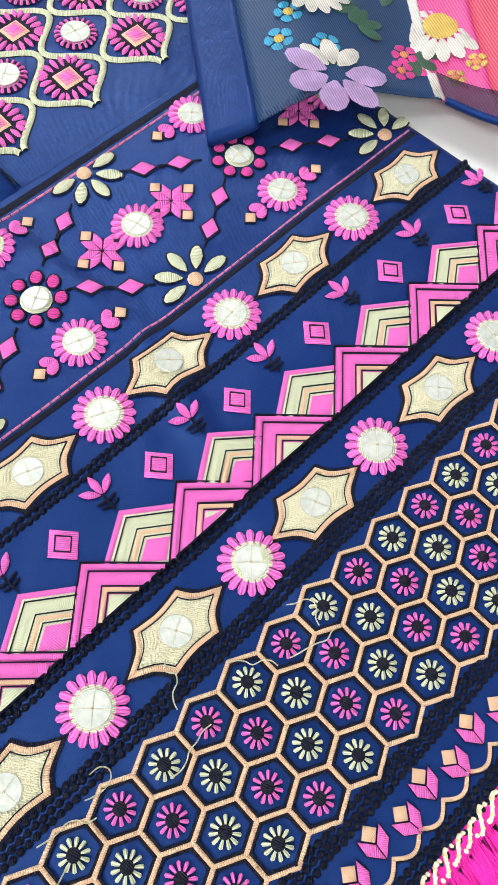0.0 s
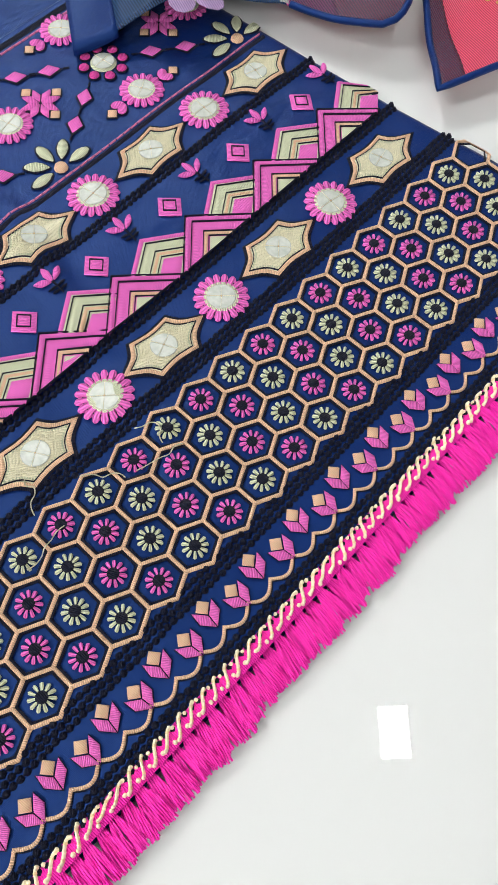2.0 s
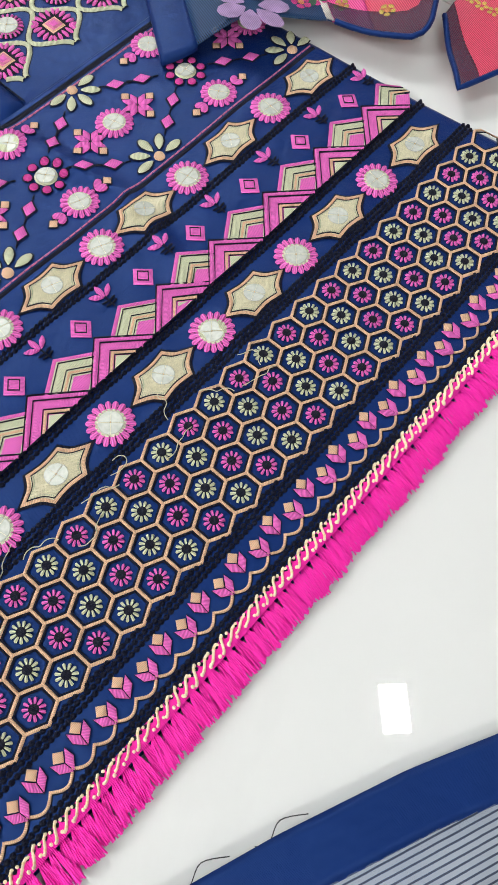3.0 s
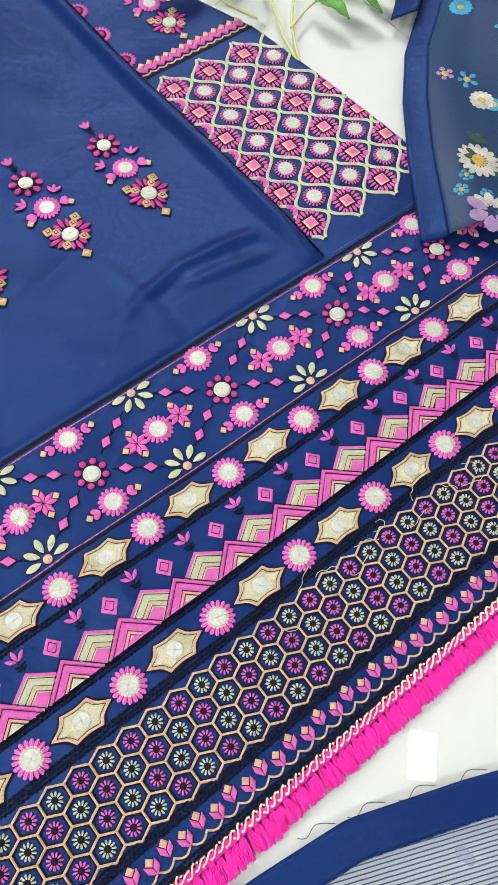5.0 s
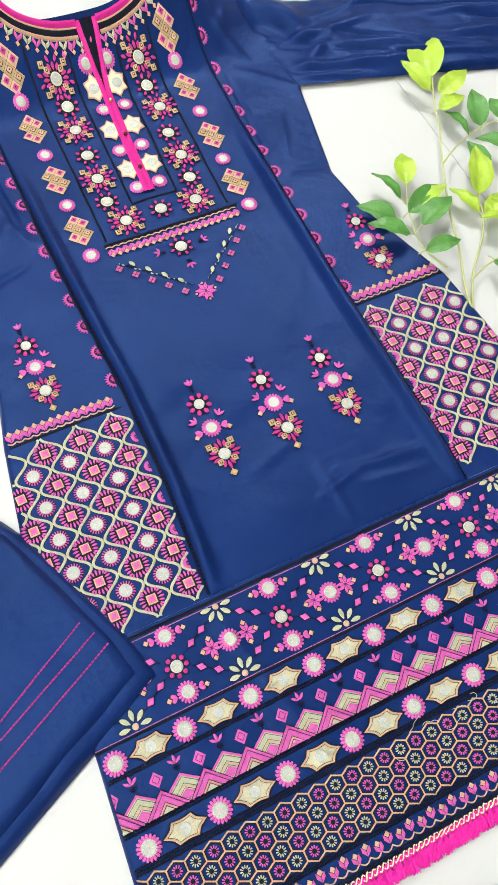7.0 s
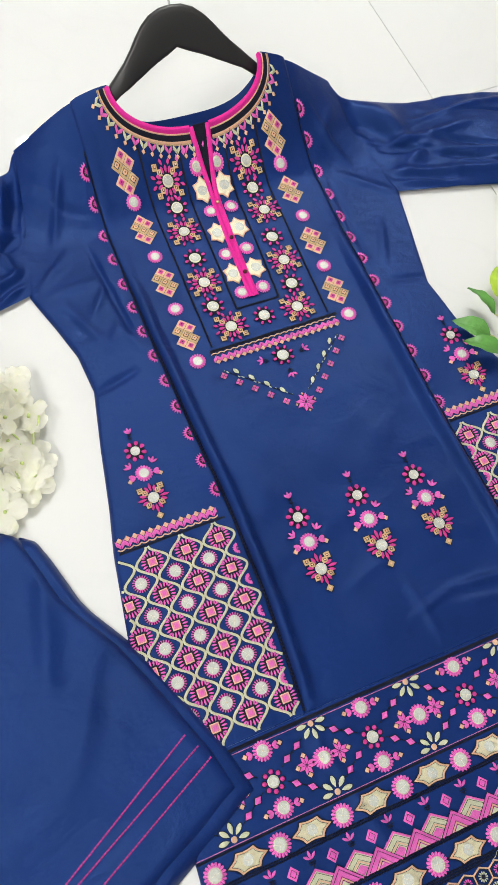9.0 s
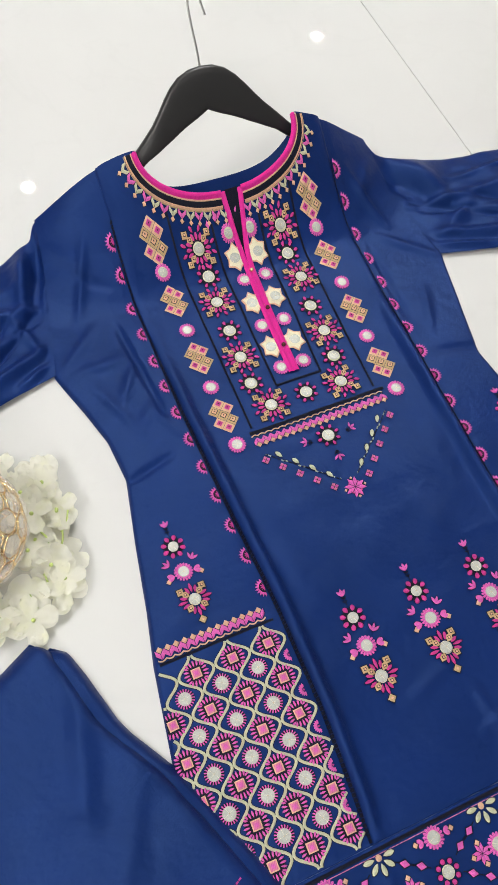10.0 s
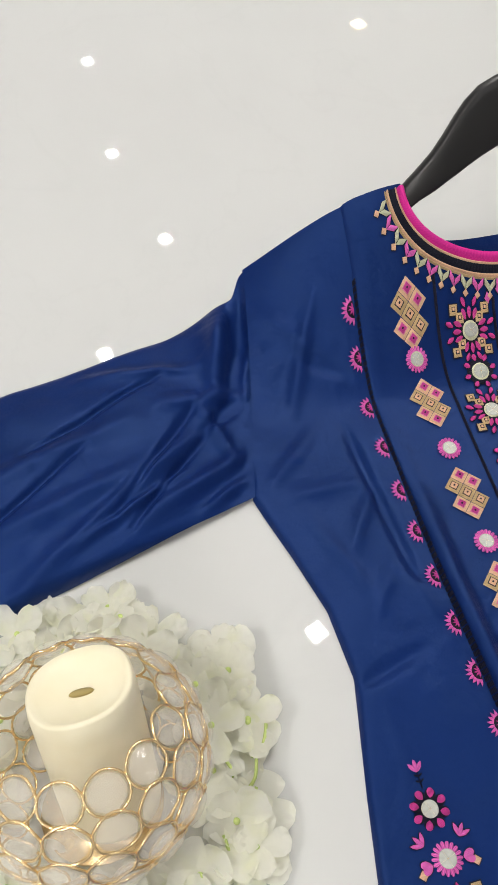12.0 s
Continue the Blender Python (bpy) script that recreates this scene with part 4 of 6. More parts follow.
# Shade inside the open neck slit, put in as a black patch on the cloth.
s = Stitch()
s.fill([(0.011, 0.634), (0.0225, 0.692), (0.0055, 0.692)], BLACK, 0.0010)
slit = link_mesh("slit_shade_patch", s.mesh("slit_shade_patch", lambda p: (p[0], p[1], surface(p[0], p[1]) + p[2] + 0.0012)), kurti, "black patch standing in for shade inside the neck slit")
for pts in ([(-0.0030, 0.4675), (0.0018, 0.55), (0.0074, 0.62), (0.0075, 0.635), (0.0028, 0.690)], [(0.0035, 0.4675), (0.0080, 0.55), (0.0136, 0.62), (0.0150, 0.635), (0.0250, 0.690)]):
    s = Stitch()
    dense = [(table([(b, a) for a, b in pts], 0.4675 + 0.2225 * i / 60), 0.4675 + 0.2225 * i / 60) for i in range(61)]
    s.strip(dense, 0.0066, PIPING, 0.0016)
    link_mesh("placket_band", s.mesh("placket_band", lambda p: (p[0], p[1], surface(p[0], p[1]) + p[2] + 0.0018)), kurti, "bright pink placket band")
for y in (0.503, 0.556, 0.612):
    bm = bmesh.new()
    bmesh.ops.create_uvsphere(bm, u_segments=12, v_segments=8, radius=0.0026)
    ob = part("button", bm, BRASS if y > 0.6 else BEAD, kurti, "small round gold and dark bead button")
    ob.location = (0.0030 + 0.070 * (y - 0.503), y, surface(0.005, y) + 0.0045)
# pintuck lines of the yoke
for x, top in ((-0.074, -0.068), (-0.026, -0.019), (0.029, 0.041), (0.076, 0.087)):
    seam_line("pintuck", [(x, 0.458 if abs(x) < 0.05 else 0.418), (0.4 * x + 0.6 * top, 0.56), (top, 0.668 if abs(x) < 0.05 else 0.690)], BLACK, 0.0026)
seam_line("pintuck", [(-0.026, 0.458), (0.029, 0.458)], BLACK, 0.0030)
scallop_mesh("scallop_line", -0.079, 0.085, 0.4075, 0.0080, -0.0016, 0.0014, PEACH)
seam_line("knotted_border", [(-0.079, 0.4122), (0.085, 0.4122)], BLACK, 0.0040, 0, "thick black yoke edge")
for k in range(20):
    motif("heart_motif", "heart", heart_pair, -0.074 + 0.0080 * k, 0.3990, math.pi, 0.90)


# V under the yoke
def drop(s):
    s.petal(0, -0.004, 0.0085, 0.0046, 1.57, CREAM, 0.0011, 0.4, 0, 0.0005)


def quad_petal(s):
    s.square(0, 0, 0.0072, math.pi / 4, BLACK, 0.0004)
    for i in range(4):
        a = math.pi / 4 + i * math.pi / 2
        s.square(0.0034 * math.cos(a), 0.0034 * math.sin(a), 0.0031, math.pi / 4, PINK if i % 2 else SALMON, 0.0011)


def big_quad(s):
    quad(s, 0, 0, 1.35)
    for i in range(4):
        s.square(0.0112 * math.cos(i * 1.5708), 0.0112 * math.sin(i * 1.5708), 0.0017, 0, PEACH, 0.0010)
    for i in range(4):
        a = math.pi / 4 + i * math.pi / 2
        s.diamond(0.0072 * math.cos(a), 0.0072 * math.sin(a), 0.0012, 0.0012, ROSE)


for sx in (-1, 1):
    for i in range(5):
        x, y = sx * (0.075 - 0.0136 * i), 0.3775 - 0.0137 * i
        motif("quad_motif", "vq", quad_petal, x, y, 0.785, 0.76)
        if i < 4:
            motif("drop_motif", "vd", drop, x - sx * 0.0155, y + 0.0010, -sx * 0.5, 1.08)
    pts = []
    for i in range(41):
        t = i / 40
        bend = math.sin(t * 8.5 * math.pi)
        pts.append((sx * (0.072 - 0.066 * t + 0.0034 * bend), 0.3835 - 0.0580 * t + 0.0036 * bend))
    st = Stitch()
    for i in range(40):
        (x0, y0), (x1, y1) = pts[i], pts[i + 1]
        st.strip([(x0, y0), (x0 + (x1 - x0) * 0.7, y0 + (y1 - y0) * 0.8)], 0.0014, BLACK if i % 3 else CREAM, 0.0009)
    link_mesh("vine_line", st.mesh("vine_line", drape), kurti, "winding black and cream chain stitch")
motif("quad_motif", "bq", big_quad, 0.0, 0.3144, 0)
motif("small_flower", "yf", small_flower, 0.0, 0.3800, 0.2, 1.35, ((0, 0, 0.0047),))
for x, y, r in ((-0.026, 0.381, 1.2), (0.027, 0.380, -1.2), (0.0, 0.354, math.pi)):
    motif("leaf_sprig", "sprig", sprig, x, y, r, 0.95)


# pendants
Y1, Y2, Y3 = 0.0282, 0.0, -0.0300


def pendant_sprig(s):
    for a, l in ((1.57, 0.0070), (2.2, 0.0066), (0.94, 0.0066)):
        s.petal(0, 0.0500, l * 1.1, 0.0029, a, PINK, 0.0011, 0.2)
    s.strip([(0, 0.051), (0, 0.040)], 0.0008, BLACK, 0.0006)
    for yy in (0.0475, 0.0440):
        for a in (0.5, 2.6):
            s.petal(0, yy, 0.0032, 0.0013, a, BLACK, 0.0006)


def pendant_flower(s):
    y1 = Y1
    s.disc(0, y1, 0.0085, BLACK, 0.0003, 16)
    s.disc(0, y1, 0.0056, CREAM, 0.0008, 16)
    for i in range(8):
        a = 2 * math.pi * i / 8 + 0.39
        s.disc(0.0088 * math.cos(a), y1 + 0.0088 * math.sin(a), 0.0035, BLACK, 0.0004, 9)
        s.petal(0.0064 * math.cos(a), y1 + 0.0064 * math.sin(a), 0.0060, 0.0050, a, ROSE, 0.0011, 0.7)


def pendant_sun(s):
    y2 = Y2
    corona(s, 0.0062, 0.0098, 18, PINK, 0.2, 0, y2)
    s.disc(0, y2, 0.0063, CREAM, 0.0014, 18)
    for sx in (-1, 1):
        for a in (0.25, 0.95, 1.65):
            b = a if sx > 0 else math.pi - a
            s.petal(sx * 0.0115, 0.0095, 0.0082, 0.0029, b, PINK, 0.0011, 0.2, 0, 0.0004)
        for a in (0.3, -0.4):
            b = a if sx > 0 else math.pi - a
            s.petal(sx * 0.0098, -0.0015, 0.0076, 0.0050, b, PINK, 0.0011, 0.8, 0, 0.0004)
        s.square(sx * 0.0170, -0.0050, 0.0032, 0.0, PEACH, 0.001, 0, 0.0004)


def pendant_star(s):
    y3 = Y3
    s.disc(0, y3, 0.0062, CREAM, 0.0008, 16)
    for i in range(8):
        a = 2 * math.pi * i / 8
        if i % 2:
            for r in (0.0095, 0.0150):
                if r < 0.012 or i in (1, 3):
                    s.square(1.06 * r * math.cos(a), y3 + 1.06 * r * math.sin(a), 0.0047, a, SAND, 0.0010, 0, 0.0006)
                    s.square(1.06 * r * math.cos(a), y3 + 1.06 * r * math.sin(a), 0.0022, a, BLACK, 0.0013)
                    s.square(1.06 * r * math.cos(a), y3 + 1.06 * r * math.sin(a), 0.0014, a, PEACH, 0.0016)
        else:
            for t in (-0.42, 0.0, 0.42):
                b = a + t * 0.9
                s.petal(0.0070 * math.cos(b), y3 + 0.0070 * math.sin(b), 0.0104 - 0.006 * abs(t), 0.0035, b, ROSE, 0.0011, 0.3, 0, 0.0004)
    s.square(0, y3 - 0.0210, 0.0044, 0.0, SAND, 0.001, 0, 0.0006)
    s.square(0, y3 - 0.0210, 0.0016, 0.0, PEACH, 0.0012)


for x, y, k in ((-0.065, 0.1620, 1.04), (0.0055, 0.1615, 1.04), (0.0755, 0.1610, 1.04), (-0.2005, 0.2965, 1.0), (0.2035, 0.3090, 1.0)):
    sun = motif("pendant_motif", "pn_m", pendant_sun, x, y, 0, k, ((0, 0, 0.0056),), None, "pendant of pink flowers with mirror centres")
    motif("sprig", "pn_s", pendant_sprig, x, y, 0, k, (), sun)
    motif("flower", "pn_f", pendant_flower, x, y, 0, k, (), sun)
    motif("star_flower", "pn_t", pendant_star, x, y, 0, k, (), sun)
    for my, mr in ((Y1, 0.0053), (Y3, 0.0057)):
        link_mesh("mirror", mirror_disc(mr * k), sun, "", Matrix.Translation((0, my * k, surface(x, y + my * k) - surface(x, y) + 0.0013)) @ tilt(x, y + my * k))


# half suns along the princess seams
def half_sun(s):
    """Rays joined at the middle, over a dark half disc, with a smaller fan on top."""
    for r0, r1, n, mt, z in ((0.0046, 0.0090, 9, PINK, 0.0), (0.0006, 0.0042, 5, ROSE, 0.0007)):
        pts = [(0.0, 0.0)]
        for i in range(n):
            for t, r in ((0.16, 0.0), (0.14, 0.5), (0.5, 1.0), (0.86, 0.5), (0.84, 0.0)):
                a, q = math.pi * (0.5 + (i + t) / n), r0 + (r1 - r0) * r
                pts.append((q * math.cos(a), q * math.sin(a)))
        s.fill(pts, mt, 0.0010, 0, z, 0.05)
        if z == 0.0:
            s.fill([(0, 0)] + [(0.0050 * math.cos(math.pi * (0.5 + i / 12)), 0.0050 * math.sin(math.pi * (0.5 + i / 12))) for i in range(13)], BLACK, 0.0004, 0, 0.0009)


K_Y = (0.2525, 0.2890, 0.3240, 0.3600, 0.3950, 0.4300, 0.4655, 0.5010, 0.5355, 0.5730, 0.6100, 0.6480, 0.6800)
for y in K_Y:
    motif("half_sun", "ks", half_sun, table(SEAM_L, y) - 0.0022, y, 0, 1.12)
    motif("half_sun", "ks", half_sun, table(SEAM_R, y + 0.010) + 0.0022, y + 0.010, math.pi, 1.12)
for tb, sx in ((SEAM_L, -1), (SEAM_R, 1)):
    seam_line("princess_seam", [(table(tb, 0.008 + 0.69 * i / 40) - sx * 0.0004, 0.008 + 0.69 * i / 40) for i in range(41)], BLACK, 0.0024, 0.8)
# strip over the lattice
for x0, x1, y in ((-0.2545, -0.138, 0.2245), (0.147, 0.2600, 0.2395)):
    scallop_mesh("scallop_line", x0, x1, y, 0.0085, 0.0018, 0.0015, PEACH)
    seam_line("knotted_border", [(x0, y - 0.0045), (x1, y - 0.0045)], BLACK, 0.0030)
    for k in range(int((x1 - x0) / 0.0085)):
        motif("heart_motif", "heart", heart_pair, x0 + 0.0045 + 0.0085 * k, y + 0.0065, 0, 0.98)


# neckline: piping, black band between peach cords, hearts
def neck_curve(off, n=80, ext=1.0):
    out = []
    for i in range(n + 1):
        t = (-1 + 2 * i / n) * 1.5708 * ext
        r, d = NECK_R + off, NECK_D + off
        x = NECK_X + r * math.copysign(abs(math.sin(t)) ** 0.92, t)
        out.append((x, NECK_Y - d * abs(math.cos(t)) ** 0.92))
    return out


def neck_height(p):
    x, y = p[0], p[1]
    return (x, y, surface(x, min(y, top_edge(x) + 0.02)) + p[2])


for sx in (-1, 1):
    def half(off):
        return [p for p in neck_curve(off, 160) if (p[0] < 0.001 if sx < 0 else p[0] > 0.026)]
    st = Stitch()
    st.strip(half(0.0005), 0.0068, PIPING, 0.0034)
    link_mesh("neck_piping", st.mesh("neck_piping", neck_height), kurti, "bright pink neck piping")
    st = Stitch()
    st.strip(half(0.0075), 0.0090, BLACK, 0.0014)
    st.strip(half(0.0046), 0.0017, PEACH, 0.0022)
    st.strip(half(0.0112), 0.0017, PEACH, 0.0022)
    st.strip(half(0.0130), 0.0008, SAND, 0.0018)
    link_mesh("neck_band", st.mesh("neck_band", neck_height), kurti, "black band edged with peach cord")


def collar_heart(mt):
    def build(s):
        s.fill([(0, -0.0074), (0.0050, -0.0026), (0.0050, 0.0020), (0, -0.0026), (-0.0050, 0.0020), (-0.0050, -0.0026)], BLACK, 0.0003)
        s.fill([(0.0002, -0.0068), (0.0046, -0.0025), (0.0046, 0.0016), (0.0002, -0.0028)], mt, 0.0011, 0.785, 0.0002, 0.08)
        s.fill([(-0.0002, -0.0028), (-0.0046, 0.0016), (-0.0046, -0.0025), (-0.0002, -0.0068)], mt, 0.0011, -0.785, 0.0002, 0.08)
        s.square(0, -0.0088, 0.0026, 0.0, PEACH, 0.0010, 0, 0.0003)
    return build


cv = neck_curve(0.0145, 600)
run, last = 0.0, -1.0
idx = 0
for i in range(1, len(cv) - 1):
    run += math.hypot(cv[i][0] - cv[i - 1][0], cv[i][1] - cv[i - 1][1])
    if run - last > 0.0098 and cv[i][1] < NECK_Y - 0.010:
        last = run
        a = math.atan2(cv[i + 1][1] - cv[i - 1][1], cv[i + 1][0] - cv[i - 1][0])
        mt = ("ch_p", PINK) if idx % 2 else ("ch_c", CREAM)
        motif("collar_heart", mt[0], collar_heart(mt[1]), cv[i][0], cv[i][1], a)
        idx += 1
for x, y in ((-0.024, 0.668), (-0.014, 0.672), (0.044, 0.672), (0.052, 0.676)):
    motif("small_diamond", "sd", small_diamond, x, y, 1.57, 0.8)

# ---- hanger ----
HANGER, _nt, _b = material("black_plastic", (0.018, 0.018, 0.019), 0.38)
bump(_nt, _b, noise_tex(_nt, 60.0, 4.0, coords(_nt)), 0.08, 0.002)
hanger = thing("clothes_hanger", "black plastic clothes hanger with a chrome hook inside the neckline", "hanger", (0.009, 0.735, 0.098))
hanger.scale = (1.02, 1.0, 1.0)
hanger.rotation_euler = (radians(55), 0, 0)
TOPS = [(-0.118, -0.022), (-0.10, -0.002), (-0.09, 0.008), (-0.078, 0.020), (-0.066, 0.032), (-0.056, 0.044), (-0.047, 0.056), (-0.038, 0.0665), (-0.027, 0.0755), (-0.014, 0.0808), (0, 0.0823)]
BOTS = [(-0.118, -0.036), (-0.10, -0.020), (-0.09, -0.012), (-0.078, -0.003), (-0.066, 0.003), (-0.056, 0.0085), (-0.047, 0.013), (-0.038, 0.018), (-0.027, 0.0235), (-0.014, 0.029), (0, 0.036)]
TOPS += [(-a, b) for a, b in reversed(TOPS[:-1])]
BOTS += [(-a, b) for a, b in reversed(BOTS[:-1])]
vs, fs = [], []
for (x0, y0), (x1, y1) in zip(TOPS, BOTS):
    my, hy = (y0 + y1) / 2, (y0 - y1) / 2
    for k in range(16):
        a = 2 * math.pi * k / 16
        c, s_ = math.cos(a), math.sin(a)
        vs.append((x0 + (x1 - x0) * 0.5, my + hy * math.copysign(abs(c) ** 0.45, c), 0.0062 * math.copysign(abs(s_) ** 0.5, s_) - 0.014 * smooth(0.062, 0.118, abs(x0))))
for i in range(len(TOPS) - 1):
    for k in range(16):
        fs.append((i * 16 + k, (i + 1) * 16 + k, (i + 1) * 16 + (k + 1) % 16, i * 16 + (k + 1) % 16))
fs += [tuple(range(16)), tuple(reversed(range((len(TOPS) - 1) * 16, len(TOPS) * 16)))]
link_mesh("hanger_bar", mesh_of("hanger_bar", vs, fs, [HANGER]), hanger)


def tube(name, pts, r, mat, parent=None, label="", closed=False, res=6, taper=None):
    cu = bpy.data.curves.new(name, "CURVE")
    cu.dimensions, cu.bevel_depth, cu.bevel_resolution, cu.use_fill_caps = "3D", r, 2, True
    sp = cu.splines.new("POLY")
    sp.points.add(len(pts) - 1)
    for i, (q, p) in enumerate(zip(sp.points, pts)):
        q.co = (*p, 1)
        q.radius = taper(i / max(1, len(pts) - 1)) if taper else 1.0
    sp.use_cyclic_u = closed
    tmp = bpy.data.objects.new("tmp", cu)
    me = bpy.data.meshes.new_from_object(tmp)
    bpy.data.objects.remove(tmp)
    me.materials.clear()
    me.materials.append(mat)
    me.polygons.foreach_set("use_smooth", [True] * len(me.polygons))
    return link_mesh(name, me, parent, label) if parent is not False else me


def spline(pts, n=10):
    out = []
    for i in range(len(pts) - 1):
        p0, p1, p2, p3 = [Vector(pts[max(0, min(len(pts) - 1, i + k))]) for k in (-1, 0, 1, 2)]
        for j in range(n):
            t = j / n
            out.append(0.5 * (2 * p1 + (p2 - p0) * t + (2 * p0 - 5 * p1 + 4 * p2 - p3) * t * t + (3 * p1 - p0 - 3 * p2 + p3) * t ** 3))
    out.append(Vector(pts[-1]))
    return out


tube("hook", spline([(0.0, 0.078, 0), (0.0, 0.098, 0), (-0.001, 0.122, 0), (-0.001, 0.142, 0), (0.001, 0.152, 0.002), (0.006, 0.156, 0.004), (0.010, 0.151, 0.005), (0.012, 0.140, 0.006), (0.014, 0.130, 0.006)]), 0.0014, CHROME, hanger, "chrome wire hook")

# ---- folded trousers beside the tunic ----
trousers = thing("folded_trousers", "folded navy trousers with three pink stitch lines at the cuff", "trousers")
T_EDGE = [(-0.039, -0.208), (0.0, -0.218), (0.05, -0.238), (0.126, -0.269), (0.175, -0.299), (0.19, -0.306), (0.24, -0.320), (0.266, -0.329), (0.276, -0.343)]


def trouser_fn(dx, dy, z0, amp, seed):
    def fn(u, v):
        y = -0.039 + v * 0.315
        xr = table(T_EDGE, y) + dx
        xl = -0.64
        # lower edge runs down to the cuff line, upper edge falls away
        ylo = -0.039 - 0.468 * (u * 0.43)
        yhi = 0.276 - 0.5 * (u * 0.29)
        yy = ylo + v * (yhi - ylo)
        x = xr + u * (xl - xr)
        e = min(u / 0.02, v / 0.03, (1 - v) / 0.03, 1)
        z = z0 + amp * noise.noise((x * 7, yy * 7, seed)) + 0.0018 * noise.noise((x * 24, yy * 20, seed + 3))
        z += crease(x, yy, -0.33, 0.23, -0.36, 0.10, 0.004, 0.010) + crease(x, yy, -0.30, 0.14, -0.36, 0.02, 0.004, 0.012) + crease(x, yy, -0.27, 0.09, -0.40, 0.12, -0.003, 0.012)
        return (x, yy + dy, (z - 0.004) + 0.004 * math.sqrt(max(0.0, 1 - (1 - e) ** 2)) - (0.010 * (1 - e) if e < 1 else 0) * 0.6)
    return fn


def closed_sheet(name, fn, nu, nv, mat, parent, thick=0.004, label=""):
    """A cloth sheet with a rim turned down, so that it has an edge."""
    vs = [fn(i / nu, j / nv) for j in range(nv + 1) for i in range(nu + 1)]
    fs = [(j * (nu + 1) + i, (j + 1) * (nu + 1) + i, (j + 1) * (nu + 1) + i + 1, j * (nu + 1) + i + 1) for j in range(nv) for i in range(nu)]
    rim = [i for i in range(nu + 1)] + [j * (nu + 1) + nu for j in range(1, nv + 1)] + [nv * (nu + 1) + i for i in range(nu - 1, -1, -1)] + [j * (nu + 1) for j in range(nv - 1, 0, -1)]
    b0 = len(vs)
    vs += [(vs[i][0], vs[i][1], max(0.0008, vs[i][2] - thick)) for i in rim]
    n = len(rim)
    fs += [(rim[i], rim[(i + 1) % n], b0 + (i + 1) % n, b0 + i) for i in range(n)]
    return link_mesh(name, mesh_of(name, vs, fs, [mat]), parent, label)


closed_sheet("lower_leg", trouser_fn(0.0, 0.0, 0.0125, 0.002, 2.0), 70, 70, NAVY, trousers, 0.008)
upper = trouser_fn(-0.016, 0.008, 0.0195, 0.004, 9.0)
closed_sheet("upper_leg", upper, 90, 80, NAVY, trousers, 0.006)
for (x0, y0), (x1, y1) in (((-0.2550, 0.0300), (-0.44, -0.071)), ((-0.2470, 0.0165), (-0.44, -0.077)), ((-0.2395, 0.0030), (-0.44, -0.096))):
    pts = [(x0 + (x1 - x0) * i / 60, y0 + (y1 - y0) * i / 60) for i in range(61)]
    st = Stitch()
    for i in range(60):
        (a, b), (c, d) = pts[i], pts[i + 1]
        st.strip([(a, b), (a + (c - a) * 0.8, b + (d - b) * 0.8)], 0.0016, ROSE, 0.0008)

    def on_leg(p):
        best = 0.0195 + 0.004 * noise.noise((p[0] * 7, (p[1] - 0.008) * 7, 9.0)) + 0.0018 * noise.noise((p[0] * 24, (p[1] - 0.008) * 20, 12.0))
        return (p[0], p[1], best + p[2] + 0.0006)
    link_mesh("stitch_line", st.mesh("stitch_line", on_leg), trousers, "pink stitched line")


# ---- printed scarf ----
def sheer(name, colour, alpha, stripes=None, scale=300.0):
    m, nt, b = material(name, colour, 0.5, 0.0, 0.3)
    co = coords(nt)
    w = nt.nodes.new("ShaderNodeTexWave")
    w.bands_direction = "DIAGONAL" if stripes == "d" else "X"
    w.inputs["Scale"].default_value, w.inputs["Distortion"].default_value = scale, 0.4
    mp = nt.nodes.new("ShaderNodeMapping")
    mp.inputs["Rotation"].default_value = (0, 0, radians(-66) if stripes else 0.4)
    nt.links.new(co, mp.inputs["Vector"])
    nt.links.new(mp.outputs[0], w.inputs["Vector"])
    tone = nt.nodes.new("ShaderNodeMix")
    tone.data_type, tone.blend_type = "RGBA", "MULTIPLY"
    tone.inputs[0].default_value = 1.0
    nt.links.new(ramp(nt, noise_tex(nt, 16.0, 3.0, co), scaled(colour, 0.8), scaled(colour, 1.15)), tone.inputs[6])
    nt.links.new(ramp(nt, w.outputs["Fac"], *(((1, 1, 1), (0.08, 0.08, 0.10), 0.72, 0.92) if stripes else ((0.6, 0.6, 0.6), (1, 1, 1)))), tone.inputs[7])
    nt.links.new(tone.outputs[2], b.inputs["Base Color"])
    r = nt.nodes.new("ShaderNodeMapRange")
    r.inputs["From Min"].default_value, r.inputs["From Max"].default_value = (0.72, 0.92) if stripes else (0.45, 0.75)
    r.inputs["To Min"].default_value, r.inputs["To Max"].default_value = alpha, 0.95 if stripes else min(1, alpha + 0.2)
    nt.links.new(w.outputs["Fac"], r.inputs["Value"])
    nt.links.new(r.outputs[0], b.inputs["Alpha"])
    return m


